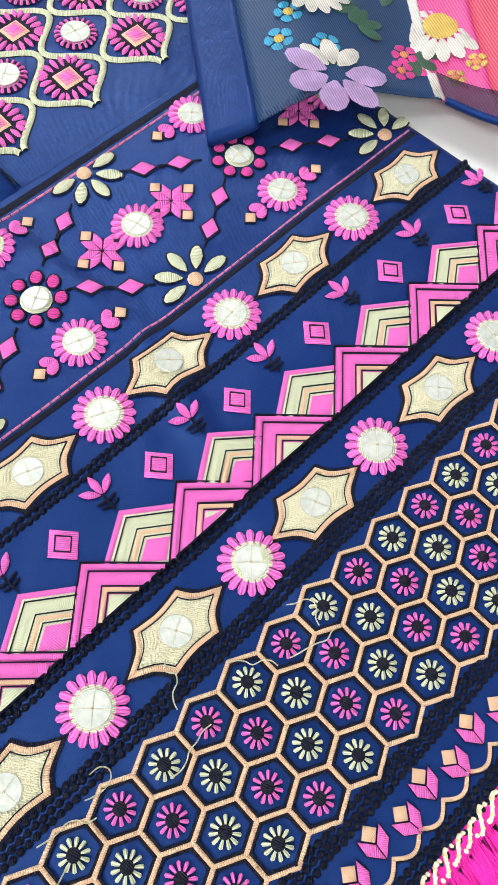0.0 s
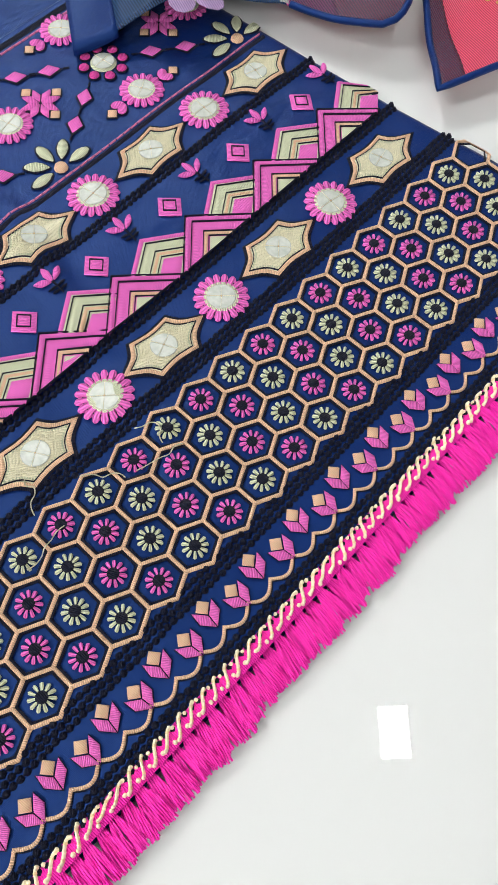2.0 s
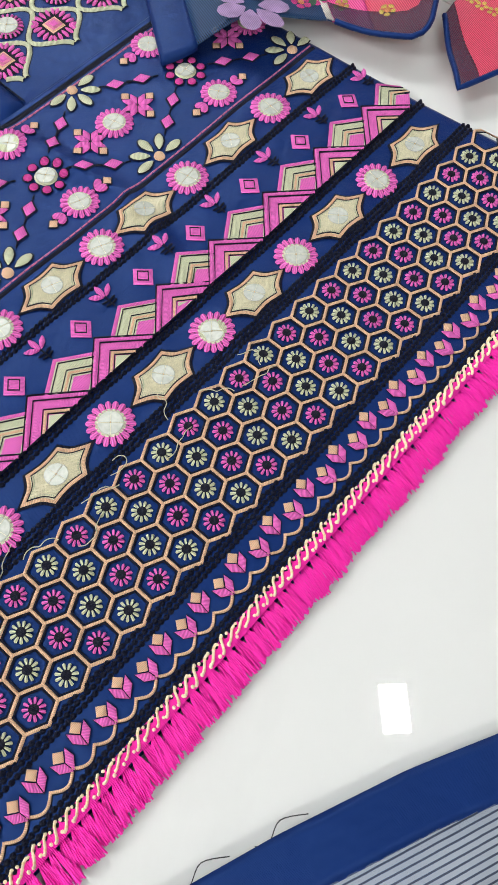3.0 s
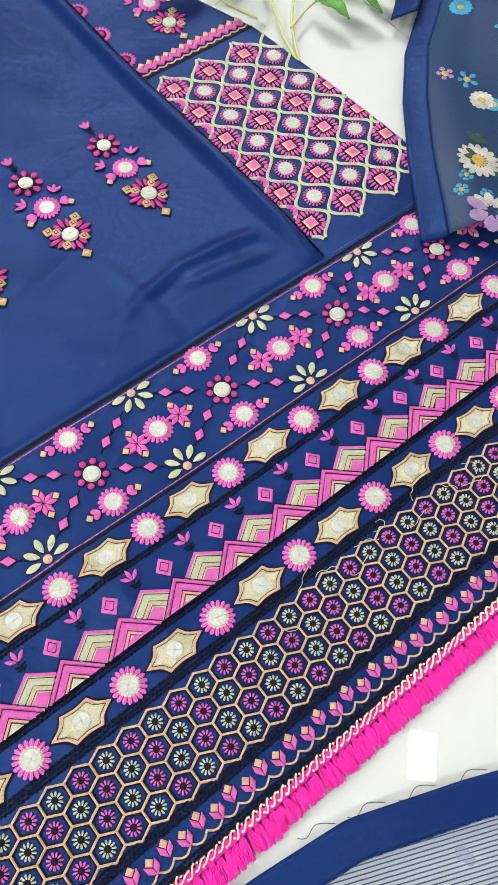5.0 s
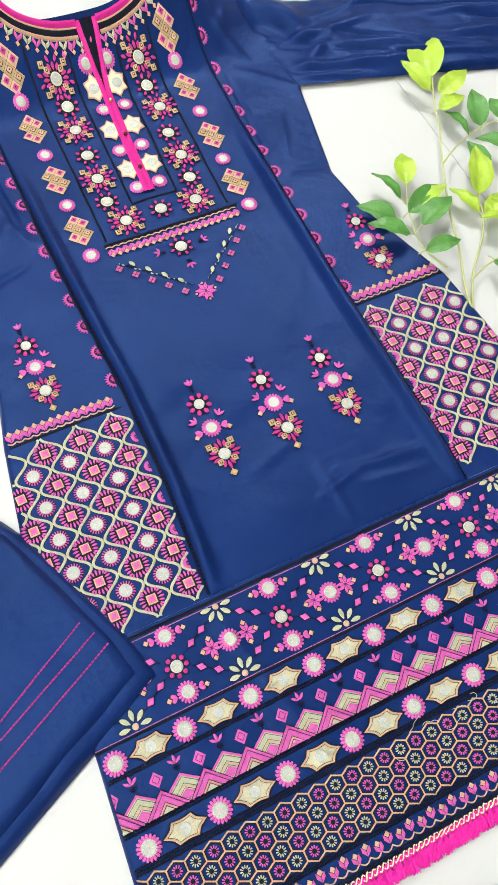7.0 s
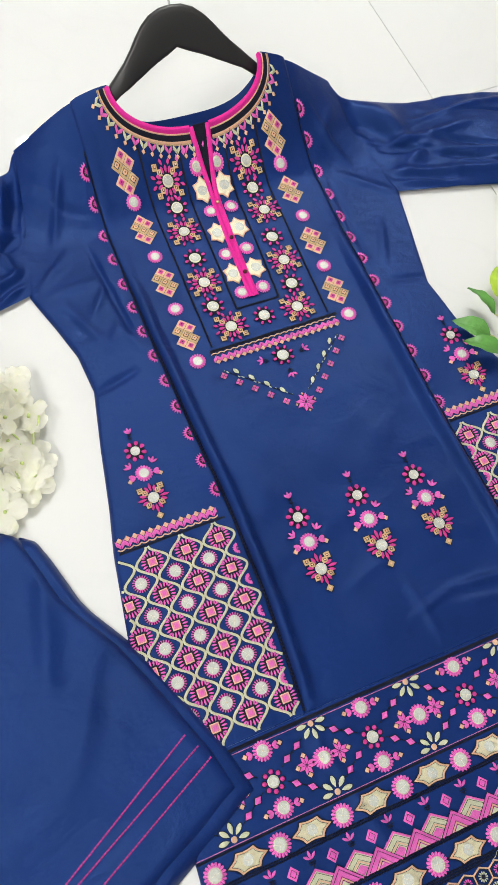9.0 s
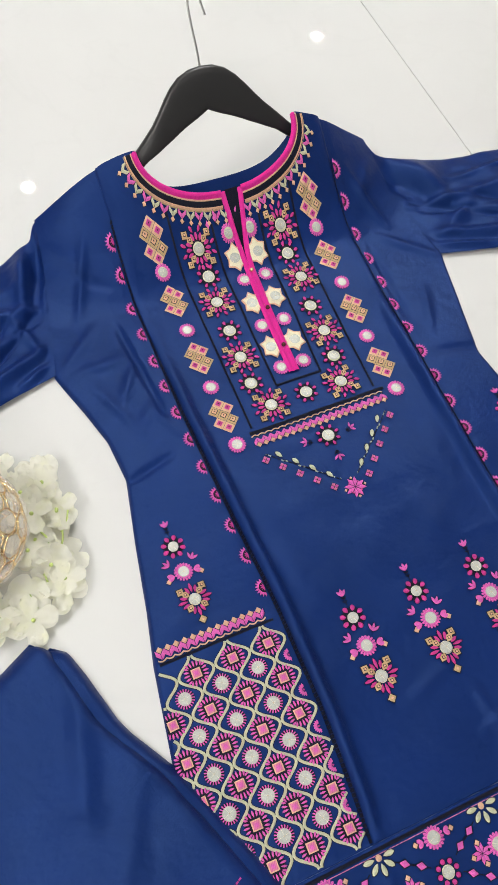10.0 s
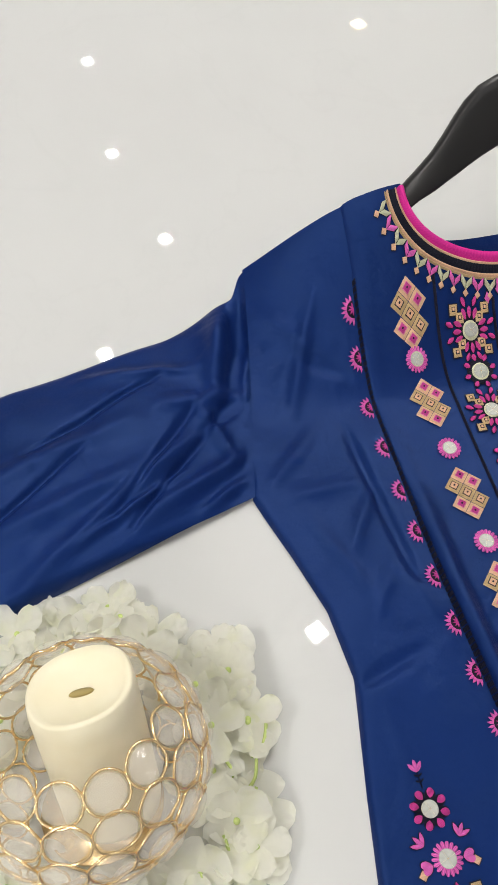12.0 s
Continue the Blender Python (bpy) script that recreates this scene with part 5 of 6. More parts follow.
SHEER_NAVY = sheer("sheer_navy", (0.012, 0.048, 0.14), 0.84)
SHEER_GREY = sheer("sheer_striped", (0.30, 0.38, 0.56), 0.42, "x", 135.0)
SHEER_RED = sheer("sheer_coral", (0.66, 0.06, 0.13), 0.78)
SHEER_PINK = sheer("sheer_pink", (0.76, 0.07, 0.30), 0.80)
SHEER_HEM = sheer("sheer_dark_hem", (0.03, 0.035, 0.07), 0.6)
PRINT = {}
for nm, c in (("white", (0.82, 0.76, 0.68)), ("yellow", (0.80, 0.55, 0.10)), ("lilac", (0.56, 0.36, 0.66)), ("blue", (0.05, 0.42, 0.70)), ("green", (0.04, 0.12, 0.07)), ("orange", (0.85, 0.30, 0.10)), ("magenta", (0.75, 0.05, 0.30)), ("pale", (0.66, 0.84, 0.86))):
    m, nt, b = material("print_" + nm, c, 0.6)
    rib = nt.nodes.new("ShaderNodeTexWave")
    rib.inputs["Scale"].default_value, rib.inputs["Distortion"].default_value = 300.0, 0.4
    turn = nt.nodes.new("ShaderNodeMapping")
    turn.inputs["Rotation"].default_value = (0, 0, 0.4)
    nt.links.new(coords(nt), turn.inputs["Vector"])
    nt.links.new(turn.outputs[0], rib.inputs["Vector"])
    tone = nt.nodes.new("ShaderNodeMix")
    tone.data_type, tone.blend_type = "RGBA", "MULTIPLY"
    tone.inputs[0].default_value = 1.0
    nt.links.new(ramp(nt, noise_tex(nt, 90.0, 3.0, coords(nt)), scaled(c, 0.55), scaled(c, 1.0)), tone.inputs[6])
    nt.links.new(ramp(nt, rib.outputs["Fac"], (0.62, 0.64, 0.70), (1, 1, 1)), tone.inputs[7])
    nt.links.new(tone.outputs[2], b.inputs["Base Color"])
    b.inputs["Alpha"].default_value = 0.86
    PRINT[nm] = m

scarf = thing("printed_scarf", "sheer navy and pink floral scarf with a plain navy border", "scarf")
S_EDGE = [(0.0, (0.213, -0.028)), (0.25, (0.261, 0.038)), (0.40, (0.303, 0.088)), (0.60, (0.345, 0.130)), (0.80, (0.395, 0.165)), (1.0, (0.460, 0.215))]
S_LOW = [(0.0, (0.213, -0.028)), (0.054, (0.261, -0.053)), (0.100, (0.296, -0.075)), (0.125, (0.303, -0.100)), (0.143, (0.312, -0.118)), (0.150, (0.319, -0.122)), (0.158, (0.327, -0.120)), (0.22, (0.382, -0.091)), (0.42, (0.54, 0.0))]


def scarf_at(u, v):
    """u: metres inwards from the bordered edge; v: 0 at its lower corner, 1 far up."""
    x = table([(a, p[0]) for a, p in S_EDGE], v)
    y = table([(a, p[1]) for a, p in S_EDGE], v)
    px = x - S_EDGE[0][1][0] + table([(a, p[0]) for a, p in S_LOW], u)
    py = y - S_EDGE[0][1][1] + table([(a, p[1]) for a, p in S_LOW], u)
    z = 0.014 + 0.008 * smooth(0.0, 0.05, u) + 0.005 * math.sin(u * 42 + v * 5) * smooth(0.01, 0.06, u) + 0.003 * noise.noise((px * 18, py * 18, 1.0))
    return (px, py, z)


closed_sheet("border", lambda a, b: scarf_at(0.0205 * a, b), 8, 70, NAVY, scarf, 0.004, "plain navy fabric border")
closed_sheet("sheer_panel", lambda a, b: scarf_at(0.0200 + 0.082 * a, b), 24, 70, SHEER_NAVY, scarf, 0.0006, "sheer navy organza")
closed_sheet("trim", lambda a, b: (lambda p: (p[0], p[1], p[2] + 0.0008))(scarf_at(0.0985 + 0.0045 * a, b)), 4, 70, PRINT["white"], scarf, 0.0006, "cream woven trim")
closed_sheet("pink_panel", lambda a, b: scarf_at(0.1015 + 0.0255 * a, b), 12, 70, SHEER_PINK, scarf, 0.0006, "sheer pink organza")
closed_sheet("coral_panel", lambda a, b: scarf_at(0.1268 + 0.27 * a, b), 60, 70, SHEER_RED, scarf, 0.0006, "sheer coral organza")
closed_sheet("folded_border", lambda a, b: (0.362 + 0.12 * b + 0.016 * a, 0.167 + 0.093 * b - 0.014 * a, 0.016 + 0.012 * a + 0.006 * b), 6, 30, NAVY, scarf, 0.003, "folded navy fabric border")

lower = [scarf_at(0.1035 + 0.298 * i / 60, 0.0) for i in range(61)]
tube("piping", [(p[0], p[1], p[2] + 0.0006) for p in lower], 0.0016, NAVY, scarf, "navy piped edge")
closed_sheet("hem", lambda a, b: (lambda p: (p[0], p[1], p[2] + 0.0009))(scarf_at(0.1035 + 0.298 * a, 0.05 * b)), 50, 4, SHEER_HEM, scarf, 0.0005, "sheer dark hem")


def scarf_point(u, v, dz=0.0006):
    x, y, z = scarf_at(u, v)
    return x, y, z + dz


def printed_flower(u, v, n, r0, r1, w, mt, core, a0=0.0, span=2 * math.pi):
    st = Stitch()
    for i in range(n):
        a = a0 + span * i / n
        st.petal(r0 * math.cos(a), r0 * math.sin(a), r1 - r0, w, a, PRINT[mt], 0.0002, 0.6)
    if core:
        st.disc(0, 0, r0 * 1.1, PRINT[core], 0.0004, 10)
    x0, y0, z0 = scarf_point(u, v)

    def lay(p):
        # nearest place on the scarf for a small offset
        e = 0.01
        a, b = scarf_at(u + e, v), scarf_at(u, v)
        gx = (a[2] - b[2]) / e
        return (x0 + p[0], y0 + p[1], z0 + p[2] + gx * (p[0] * 0.9 - p[1] * 0.4))
    link_mesh("printed_flower", st.mesh("printed_flower", lay), scarf)


random.seed(21)
printed_flower(0.052, 0.022, 5, 0.004, 0.021, 0.012, "lilac", None, 2.0, 4.6)
printed_flower(0.052, 0.03, 3, 0.003, 0.017, 0.008, "white", None, 0.2, 2.2)
printed_flower(0.052, 0.19, 16, 0.006, 0.018, 0.0058, "white", "yellow")
printed_flower(0.112, 0.14, 16, 0.007, 0.020, 0.0062, "white", "yellow")
for u, v in ((0.034, 0.11), (0.040, 0.15), (0.052, 0.08)):
    printed_flower(u, v, 5, 0.002, 0.0060, 0.0050, "blue", "yellow")
for u, v in ((0.086, 0.045), (0.090, 0.075), (0.098, 0.055)):
    printed_flower(u, v, 5, 0.0018, 0.0058, 0.0048, "magenta", "orange")
for i in range(9):
    printed_flower(0.112 + 0.012 * i, 0.055 + 0.04 * (i % 2), 5, 0.0018, 0.0044, 0.0038, "yellow", "orange")
for i in range(9):
    u, v = 0.030 + 0.06 * random.random(), 0.35 + 0.6 * random.random()
    printed_flower(u, v, random.choice((5, 14)), 0.003, random.uniform(0.007, 0.014), 0.005, random.choice(("white", "blue", "magenta", "lilac")), "yellow")
for i in range(8):
    printed_flower(0.045 + 0.05 * random.random(), 0.04 + 0.3 * random.random(), 3, 0.001, 0.012, 0.006, "green", None, random.uniform(0, 6), 2.5)

# the scarf's gathered coral ends
coral = thing("scarf_end", "gathered coral organza scarf end with dark navy piping", "scarf")


def flap(name, corners, z0, amp, ph):
    (ax, ay), (bx, by), (cx, cy), (dx, dy) = corners

    def fn(u, v):
        x = (ax + (bx - ax) * u) * (1 - v) + (dx + (cx - dx) * u) * v
        y = (ay + (by - ay) * u) * (1 - v) + (dy + (cy - dy) * u) * v
        return (x, y, z0 + amp * math.sin(u * 7 + ph) * (0.5 + 0.5 * v) + 0.004 * v + 0.003 * noise.noise((x * 30, y * 30, ph)))
    sheet = closed_sheet(name, fn, 26, 26, SHEER_RED, coral, 0.0006, "sheer coral organza")
    closed_sheet("hem", lambda a, b: (fn(a, 0.13 * b)[0], fn(a, 0.13 * b)[1], fn(a, 0.13 * b)[2] + 0.0008), 26, 4, SHEER_HEM, coral, 0.0005, "sheer dark hem")
    rim = [fn(i / 20, 0) for i in range(21)] + [fn(1, i / 20) for i in range(1, 21)]
    tube("piping", [(p[0], p[1], p[2] + 0.0005) for p in rim], 0.0016, NAVY, coral, "navy piped edge")
    st = Stitch()
    for i in range(6):
        p = fn(0.15 + 0.13 * i, 0.30 + 0.06 * i)
        b0 = len(st.v)
        for k in range(5):
            a = 2 * math.pi * k / 5
            st.petal(p[0] + 0.001 * math.cos(a), p[1] + 0.001 * math.sin(a), 0.0030, 0.0026, a, PRINT["yellow"], 0.0002, 0.8, p[2] + 0.0007)
    link_mesh("printed_flower", st.mesh("printed_flower"), coral)


flap("end_flap", ((0.343, -0.119), (0.305, -0.156), (0.40, -0.195), (0.44, -0.10)), 0.014, 0.003, 2.0)

# striped sheer scarf end in front of the fringe
veil = thing("sheer_scarf", "sheer grey striped scarf edge with a wide navy border", "scarf")
V_EDGE = [(-0.30, -0.268), (-0.20, -0.272), (-0.146, -0.279), (-0.091, -0.288), (-0.026, -0.314), (0.022, -0.336), (0.060, -0.357), (0.14, -0.395), (0.30, -0.47)]


def veil_at(u, v):
    x = -0.30 + 0.60 * v
    y = table(V_EDGE, x)
    return (x - 0.35 * u - 0.002, y - u - 0.001, 0.006 + 0.002 * noise.noise((x * 12, u * 12, 8.0)) + 0.004 * math.sin(v * 14 + u * 20) * min(1, u / 0.05))


closed_sheet("border", lambda a, b: veil_at(0.0205 * (1 - a), b), 6, 90, NAVY, veil, 0.004, "plain navy fabric border")
closed_sheet("sheer_panel", lambda a, b: veil_at(0.20 - 0.1800 * a, b), 40, 90, SHEER_GREY, veil, 0.0006, "sheer striped organza")
random.seed(3)
for i in range(9):
    x, y = (-0.014, -0.366) if i == 0 else (-0.026 + 0.03 * (i % 3), -0.374 - 0.011 * i)
    st = Stitch()
    big = i % 3 == 2
    n, r1 = (12, 0.0065) if big else (5, 0.0046)
    for k in range(n):
        a = 2 * math.pi * k / n
        st.petal(0.002 * math.cos(a), 0.002 * math.sin(a), r1, r1 * (0.5 if big else 0.95), a, PRINT["white"] if big else PRINT["pale"], 0.0002, 0.9)
    st.disc(0, 0, 0.0024, PRINT["yellow"], 0.0004, 8)
    link_mesh("printed_flower", st.mesh("printed_flower"), veil, "", pose(x, y, 0.0125))
for i in range(4):
    x = -0.10 + 0.028 * i
    y = table(V_EDGE, x)
    tube("loose_thread", spline([(x, y, 0.009), (x - 0.008, y + 0.006, 0.006), (x - 0.016, y + 0.004, 0.003), (x - 0.020, y + 0.007, 0.002)], 5), 0.00022, HANGER, veil, "frayed dark thread")

# ---- leafy branch ----
def leaf_material(name, c):
    m, nt, b = material(name, c, 0.42, 0.0, 0.4)
    co = coords(nt)
    nt.links.new(ramp(nt, noise_tex(nt, 3.0, 2.0, co), scaled(c, 0.8), scaled(c, 1.2)), b.inputs["Base Color"])
    b.inputs["Subsurface Weight"].default_value = 0.0
    bump(nt, b, noise_tex(nt, 5.0, 2.0, co), 0.12, 0.02)
    return m


LEAF_D, LEAF_M, LEAF_L = leaf_material("dark_leaf", (0.09, 0.25, 0.05)), leaf_material("leaf", (0.24, 0.46, 0.06)), leaf_material("young_leaf", (0.37, 0.53, 0.05))
STEM, _nt, _b = material("green_stem", (0.50, 0.52, 0.22), 0.5)
branch = thing("leafy_branch", "artificial green leafy branch lying on the floor", "plant")


def leaf_mesh(seed, mat):
    rnd = random.Random(seed)
    L, W, bend, fold = 1.0, rnd.uniform(0.46, 0.56), rnd.uniform(0.05, 0.22), rnd.uniform(0.05, 0.12)
    vs, fs = [], []
    n, m = 10, 6
    for i in range(n + 1):
        t = i / n
        w = W / 2 * (math.sin(math.pi * t ** 0.8) ** 0.8 if 0 < t < 1 else 0.02) * (1 - 0.18 * t)
        for k in range(m + 1):
            q = -1 + 2 * k / m
            vs.append((t * L, q * w, bend * math.sin(math.pi * t) * 0.6 + fold * abs(q) * w * 2 - 0.03 * math.exp(-(q / 0.12) ** 2) + 0.02 * math.sin(t * 17 + q * 3) * abs(q)))
    for i in range(n):
        for k in range(m):
            fs.append((i * (m + 1) + k, (i + 1) * (m + 1) + k, (i + 1) * (m + 1) + k + 1, i * (m + 1) + k + 1))
    return mesh_of("leaf", vs, fs, [mat])


LEAVES = {k: [leaf_mesh(10 * i + j, mt) for j in range(3)] for i, (k, mt) in enumerate((("d", LEAF_D), ("m", LEAF_M), ("l", LEAF_L)))}
random.seed(8)
for i, (x, y, bx, by, k) in enumerate((
        (0.440, 0.581, 0.402, 0.497, "l"), (0.370, 0.526, 0.387, 0.474, "l"), (0.443, 0.480, 0.392, 0.462, "l"), (0.424, 0.450, 0.382, 0.444, "l"), (0.400, 0.397, 0.390, 0.440, "d"), (0.434, 0.453, 0.419, 0.402, "d"),
        (0.302, 0.402, 0.280, 0.354, "l"), (0.247, 0.383, 0.264, 0.340, "d"), (0.209, 0.350, 0.244, 0.316, "d"), (0.201, 0.315, 0.244, 0.287, "d"), (0.315, 0.338, 0.259, 0.316, "d"), (0.318, 0.331, 0.270, 0.318, "l"), (0.315, 0.312, 0.262, 0.291, "d"), (0.292, 0.255, 0.246, 0.258, "d"),
        (0.379, 0.378, 0.379, 0.331, "d"), (0.379, 0.365, 0.350, 0.305, "l"), (0.328, 0.332, 0.342, 0.287, "l"), (0.398, 0.384, 0.432, 0.352, "d"), (0.377, 0.299, 0.347, 0.276, "l"), (0.330, 0.273, 0.365, 0.263, "l"), (0.455, 0.437, 0.452, 0.400, "d"), (0.359, 0.293, 0.397, 0.284, "l"),
        (0.324, 0.181, 0.318, 0.220, "d"), (0.355, 0.172, 0.339, 0.219, "d"), (0.386, 0.175, 0.375, 0.216, "d"), (0.393, 0.224, 0.396, 0.258, "m"), (0.391, 0.275, 0.346, 0.230, "d"), (0.415, 0.237, 0.421, 0.205, "l"))):
    z = 0.016 + 0.010 * random.random()
    c = Vector((bx, by, z))
    d = Vector((x - bx, y - by, 0))
    ln = d.length
    m = Matrix.Translation(c) @ Matrix.Rotation(math.atan2(d.y, d.x), 4, "Z") @ Matrix.Rotation(random.uniform(-0.2, 0.12), 4, "Y") @ Matrix.Rotation(random.uniform(-0.35, 0.35), 4, "X") @ Matrix.Diagonal((ln, max(ln, 0.044), ln, 1))
    link_mesh("leaf", LEAVES[k][i % 3], branch, "", m)
    d.normalize()
    tube("leaf_stalk", [tuple(c - d * 0.009 - Vector((0, 0, 0.003))), tuple(c - d * 0.004), tuple(c)], 0.0008, STEM, branch)
for pts, r in (([(0.266, 0.172, 0.003), (0.271, 0.203, 0.010), (0.293, 0.254, 0.014), (0.306, 0.293, 0.016), (0.339, 0.365, 0.018), (0.365, 0.414, 0.02), (0.379, 0.449, 0.022), (0.402, 0.495, 0.024)], 0.0015),
               ([(0.268, 0.178, 0.003), (0.288, 0.215, 0.012), (0.325, 0.254, 0.016), (0.345, 0.284, 0.018), (0.352, 0.308, 0.02), (0.379, 0.33, 0.02)], 0.0014),
               ([(0.266, 0.235, 0.012), (0.252, 0.271, 0.016), (0.263, 0.320, 0.018), (0.279, 0.352, 0.02)], 0.0011),
               ([(0.283, 0.210, 0.012), (0.312, 0.220, 0.014), (0.345, 0.226, 0.016), (0.396, 0.256, 0.018)], 0.0012),
               ([(0.342, 0.368, 0.018), (0.372, 0.384, 0.02), (0.419, 0.400, 0.02), (0.45, 0.400, 0.02)], 0.0011)):
    tube("stem", spline(pts, 6), r, STEM, branch, "pale green stem", False, 6, lambda t: 1.1 - 0.5 * t)

# ---- candle bowl ----
BX, BY = -0.391, 0.397
bowl = thing("crystal_candle_bowl", "gold wire candle bowl set with round crystals", "candle holder", (BX, BY - 0.0224, 0.014))
bowl.rotation_euler = (radians(-25), 0, 0)
bowl.scale = (1.07, 1.07, 1.07)
CRYSTAL, _nt, _b = material("clear_crystal", (1.0, 0.96, 0.88), 0.05, 0.0, 0.8)
_b.inputs["Alpha"].default_value = 0.22
_b.inputs["IOR"].default_value = 1.5
wire = [tube("r", [(0.0122 * math.cos(2 * math.pi * i / 22), 0.0122 * math.sin(2 * math.pi * i / 22), 0.0005 * math.sin(i * 5)) for i in range(22)], 0.0008, BRASS, False, "", True) for _ in range(1)][0]
wire.name = "ring"
bm = bmesh.new()
bmesh.ops.create_uvsphere(bm, u_segments=10, v_segments=6, radius=0.0108)
for v in bm.verts:
    v.co.z *= 0.42
crystal = bm_mesh("crystal", bm, CRYSTAL, False)
for row, (z, r, n, tilt) in enumerate(((0.0820, 0.0485, 14, -40), (0.0660, 0.0585, 16, -20), (0.0470, 0.0622, 17, 0), (0.0280, 0.0585, 16, 22), (0.0125, 0.0480, 14, 44))):
    for i in range(n):
        a = 2 * math.pi * (i + 0.5 * (row % 2)) / n
        k = 2 * math.pi * r / n / 0.0242
        m = Matrix.Rotation(a, 4, "Z") @ Matrix.Translation((r, 0, z)) @ Matrix.Rotation(radians(90 + tilt), 4, "Y") @ Matrix.Diagonal((0.86, min(1.22, k), 1, 1))
        rg = link_mesh("ring", wire, bowl, "gold wire ring", m)
        link_mesh("crystal", crystal, rg, "clear faceted crystal")
tube("base_ring", [(0.032 * math.cos(2 * math.pi * i / 30), 0.032 * math.sin(2 * math.pi * i / 30), 0.0015) for i in range(30)], 0.0014, BRASS, bowl, "gold wire base", True)
bm = bmesh.new()
bmesh.ops.create_cone(bm, cap_ends=True, segments=30, radius1=0.034, radius2=0.034, depth=0.002)
ob = part("base_plate", bm, BRASS, bowl, "round gold base plate")
ob.location = (0, 0, 0.003)

WAX, _nt, _b = material("ivory_wax", (0.84, 0.76, 0.56), 0.42, 0.0, 0.4)
_nt.links.new(ramp(_nt, noise_tex(_nt, 30.0, 3.0, coords(_nt)), (0.88, 0.80, 0.57), (0.93, 0.87, 0.67)), _b.inputs["Base Color"])
candle = thing("pillar_candle", "ivory pillar candle with a dished top in the bowl", "candle", (BX + 0.007, BY - 0.020, 0.029))
candle.rotation_euler = (radians(-25), 0, 0)
prof = [(0.0, 0.0), (0.0284, 0.0), (0.0289, 0.004), (0.0290, 0.090), (0.0282, 0.0995), (0.0264, 0.1015), (0.0230, 0.0980), (0.014, 0.0945), (0.006, 0.0935), (0.0, 0.0935)]
vs, fs = [], []
N = 40
for i, (r, z) in enumerate(prof):
    for k in range(N):
        a = 2 * math.pi * k / N
        wob = 0.0030 * math.sin(a + 2.2) + 0.0012 * math.sin(3 * a) if 4 <= i <= 6 else 0
        vs.append((r * math.cos(a), r * math.sin(a), z + wob))
for i in range(len(prof) - 1):
    for k in range(N):
        fs.append((i * N + k, i * N + (k + 1) % N, (i + 1) * N + (k + 1) % N, (i + 1) * N + k))
link_mesh("wax_body", mesh_of("wax_body", vs, fs, [WAX]), candle)
WICK, _nt, _b = material("wick_slot", (0.35, 0.27, 0.10), 0.7)
bm = bmesh.new()
bmesh.ops.create_uvsphere(bm, u_segments=12, v_segments=6, radius=1)
for v in bm.verts:
    v.co = Vector((v.co.x * 0.0068, v.co.y * 0.0022, v.co.z * 0.0022))
ob = part("wick", bm, WICK, candle, "short dark wick")
ob.location = (0, 0, 0.0942)

# ---- white blossoms round the bowl ----
PETAL, _nt, _b = material("white_petal", (0.88, 0.88, 0.82), 0.55, 0.0, 0.3)
_co = coords(_nt)
_nt.links.new(ramp(_nt, noise_tex(_nt, 24.0, 3.0, _co), (0.90, 0.93, 0.66), (0.97, 0.97, 0.93), 0.30, 0.46), _b.inputs["Base Color"])
_tr = _nt.nodes.new("ShaderNodeBsdfTranslucent")
_tr.inputs[0].default_value = (0.95, 0.94, 0.82, 1)
_mx = _nt.nodes.new("ShaderNodeMixShader")
_mx.inputs[0].default_value = 0.58
_nt.links.new(_b.outputs[0], _mx.inputs[1])
_nt.links.new(_tr.outputs[0], _mx.inputs[2])
_nt.links.new(_mx.outputs[0], _nt.nodes["Material Output"].inputs["Surface"])
GREENS, _nt, _b = material("lime_sepal", (0.55, 0.66, 0.22), 0.5)
garland = thing("blossom_garland", "wreath of white artificial hydrangea blossoms round the candle bowl", "flowers")


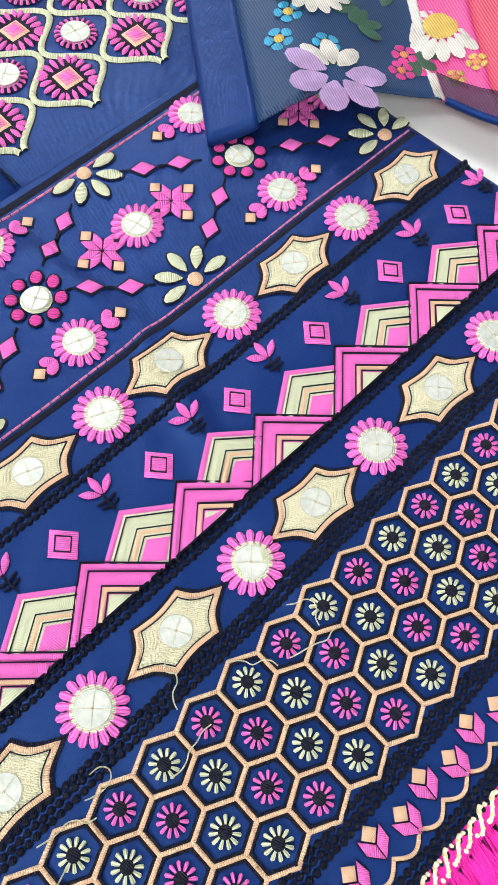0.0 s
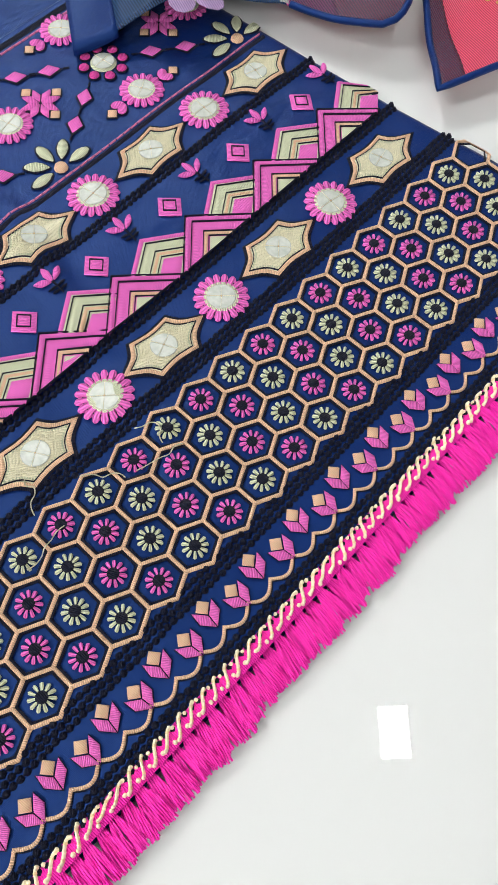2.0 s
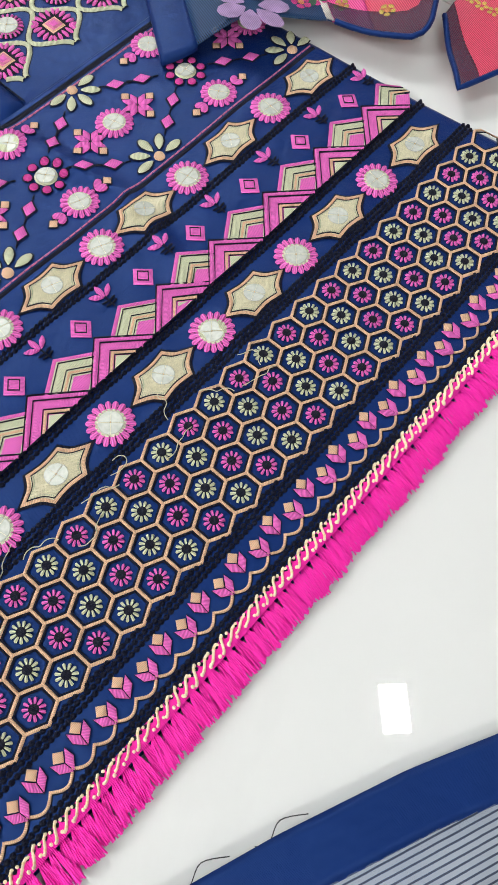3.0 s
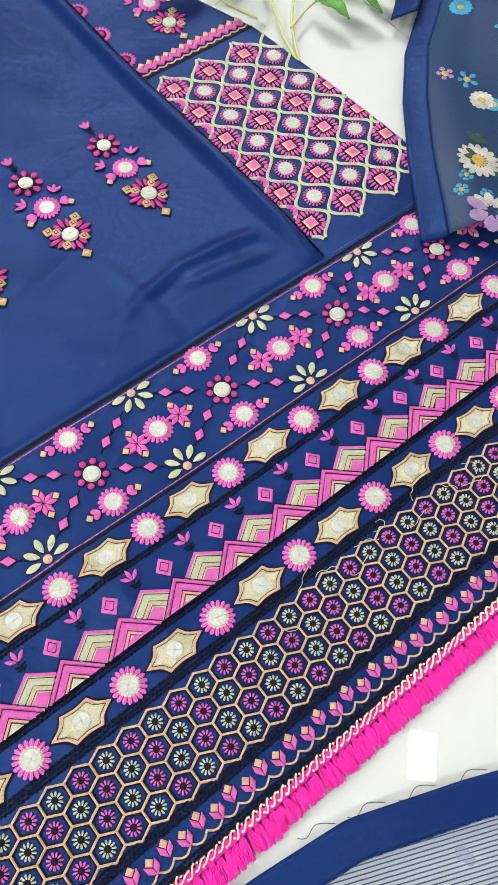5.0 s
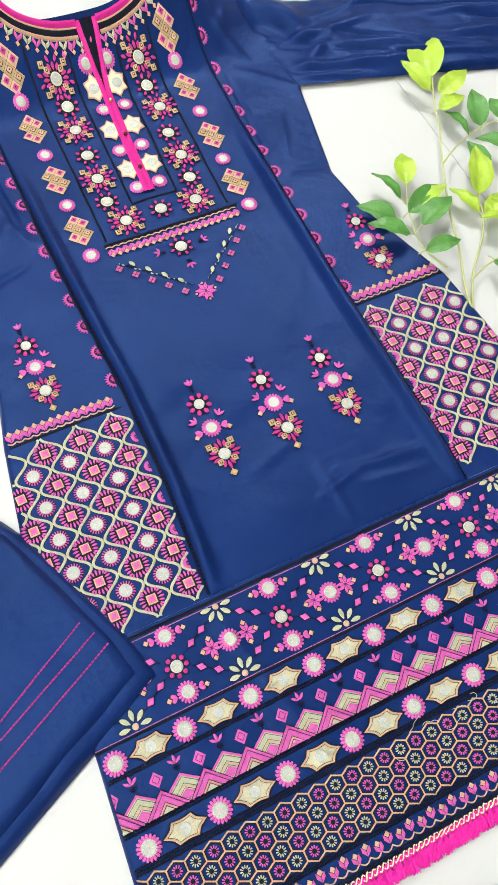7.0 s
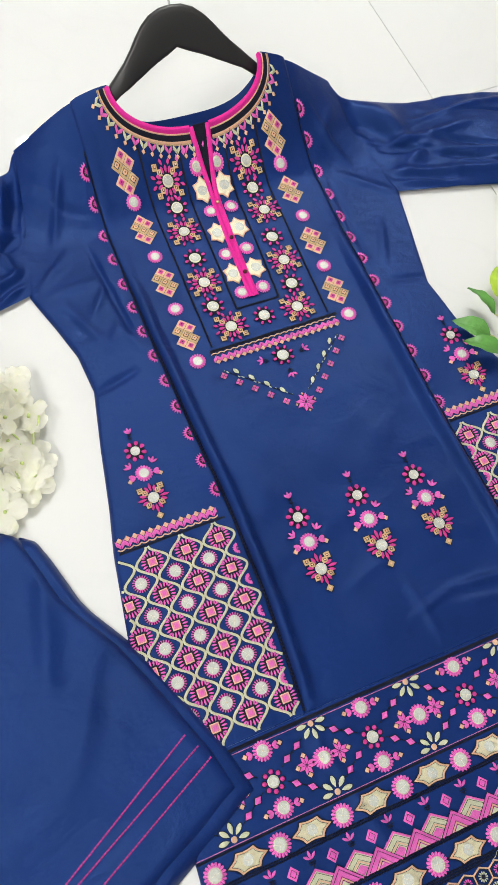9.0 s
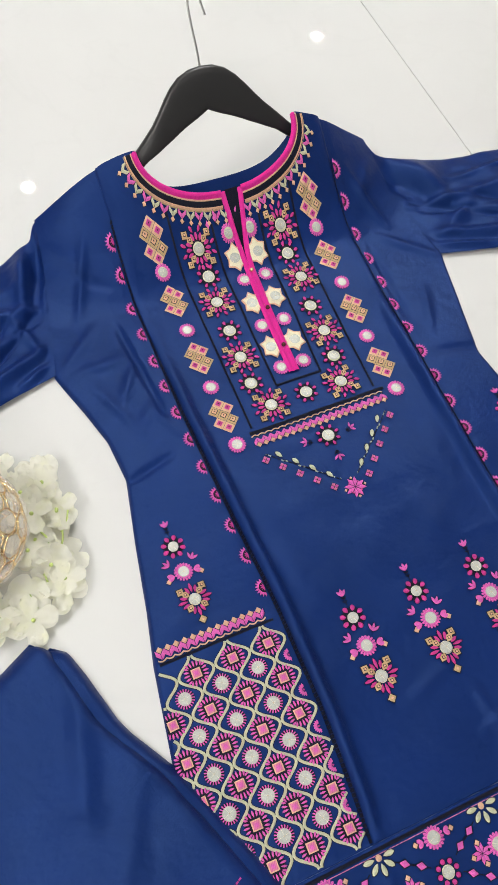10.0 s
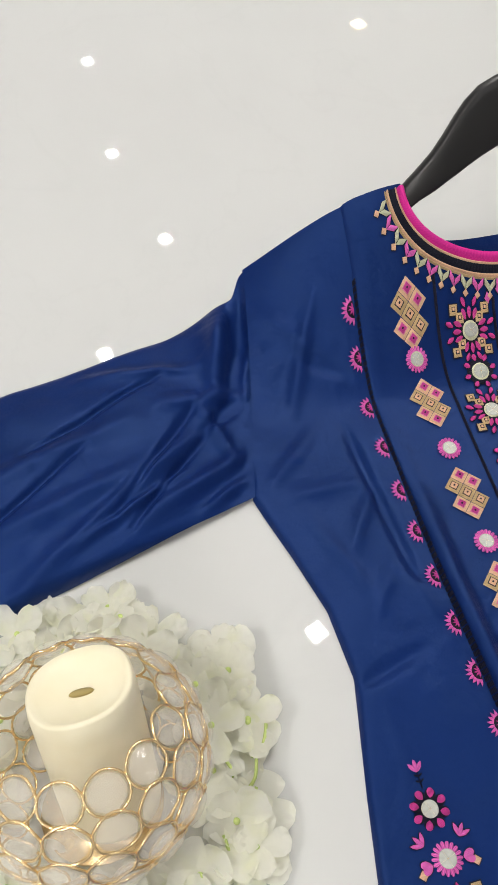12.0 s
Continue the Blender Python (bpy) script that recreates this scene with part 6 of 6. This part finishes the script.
def blossom_mesh(seed):
    rnd = random.Random(seed)
    vs, fs = [], []
    n = rnd.choice((4, 4, 5))
    for p in range(n):
        a0 = 2 * math.pi * p / n + rnd.uniform(-0.15, 0.15)
        L, W, cup = rnd.uniform(0.018, 0.027), rnd.uniform(0.016, 0.025), rnd.uniform(-0.05, 0.45)
        b0 = len(vs)
        for i in range(7):
            t = i / 6
            w = W / 2 * (0.25 + 0.75 * math.sin(math.pi * min(1, t * 0.62 + 0.05))) * (1 if t < 0.9 else 0.78)
            for k in range(6):
                q = -1 + 2 * k / 5
                x, y = t * L * (1 - 0.10 * abs(q) * (t > 0.8)), q * w
                z = cup * L * t * t * 0.6 + 0.0024 * math.sin(q * 5 + t * 7 + seed + p) * t + 0.002 * q * q * t
                vs.append((x * math.cos(a0) - y * math.sin(a0), x * math.sin(a0) + y * math.cos(a0), z))
        for i in range(6):
            for k in range(5):
                fs.append((b0 + i * 6 + k, b0 + (i + 1) * 6 + k, b0 + (i + 1) * 6 + k + 1, b0 + i * 6 + k + 1))
    return mesh_of("blossom", vs, fs, [PETAL])


blossoms = [blossom_mesh(i) for i in range(6)]
bm = bmesh.new()
bmesh.ops.create_uvsphere(bm, u_segments=8, v_segments=5, radius=0.0022)
heart = bm_mesh("centre", bm, GREENS)
random.seed(17)
count = 0
while count < 84:
    a, r = random.uniform(0, 2 * math.pi), random.uniform(0.060, 0.108)
    x, y = BX + r * math.cos(a), BY + r * math.sin(a)
    if y > 0.505 - 0.35 * (x + 0.36) * (x > -0.36) or x > -0.285:
        continue
    z = 0.005 if count > 50 else 0.009 + 0.018 * random.random() * (1 - (r - 0.060) / 0.07)
    m = Matrix.Translation((x, y, z)) @ Euler((random.gauss(0, 0.20), random.gauss(0, 0.20), random.uniform(0, 6.3))).to_matrix().to_4x4()
    fl = link_mesh("blossom", blossoms[count % 6], garland, "", m)
    link_mesh("centre", heart, fl, "lime green centre", Matrix.Translation((0, 0, 0.001)))
    count += 1
for i in range(13):
    a, r = random.uniform(-2.0, 1.4), random.uniform(0.070, 0.092)
    x, y = BX + 0.010 + r * math.cos(a), BY - 0.012 + r * math.sin(a)
    b = a + random.uniform(0.6, 2.0)
    tube("stem", spline([(x, y, 0.006), (x + 0.010 * math.cos(b), y + 0.010 * math.sin(b), 0.014), (x + 0.02 * math.cos(b + 0.3), y + 0.02 * math.sin(b + 0.3), 0.016)], 4), 0.0011, GREENS, garland, "lime green stalk")

# loose pale threads caught on the honeycomb band
random.seed(31)
for k in range(11):
    x0, y0 = 0.110 - 0.0162 * k + random.uniform(-0.004, 0.004), -0.177 - 0.012 * (k % 3 == 1)
    pts, x, y, a = [], x0, y0, random.uniform(-0.8, 0.8)
    for i in range(7):
        pts.append((x, y, surface(x, y) + 0.0024))
        a += random.uniform(-0.9, 0.9)
        x, y = x + 0.0032 * math.cos(a), y + 0.0024 * math.sin(a)
    tube("loose_thread", spline(pts, 4), 0.00022, IVORY, kurti, "stray pale thread")
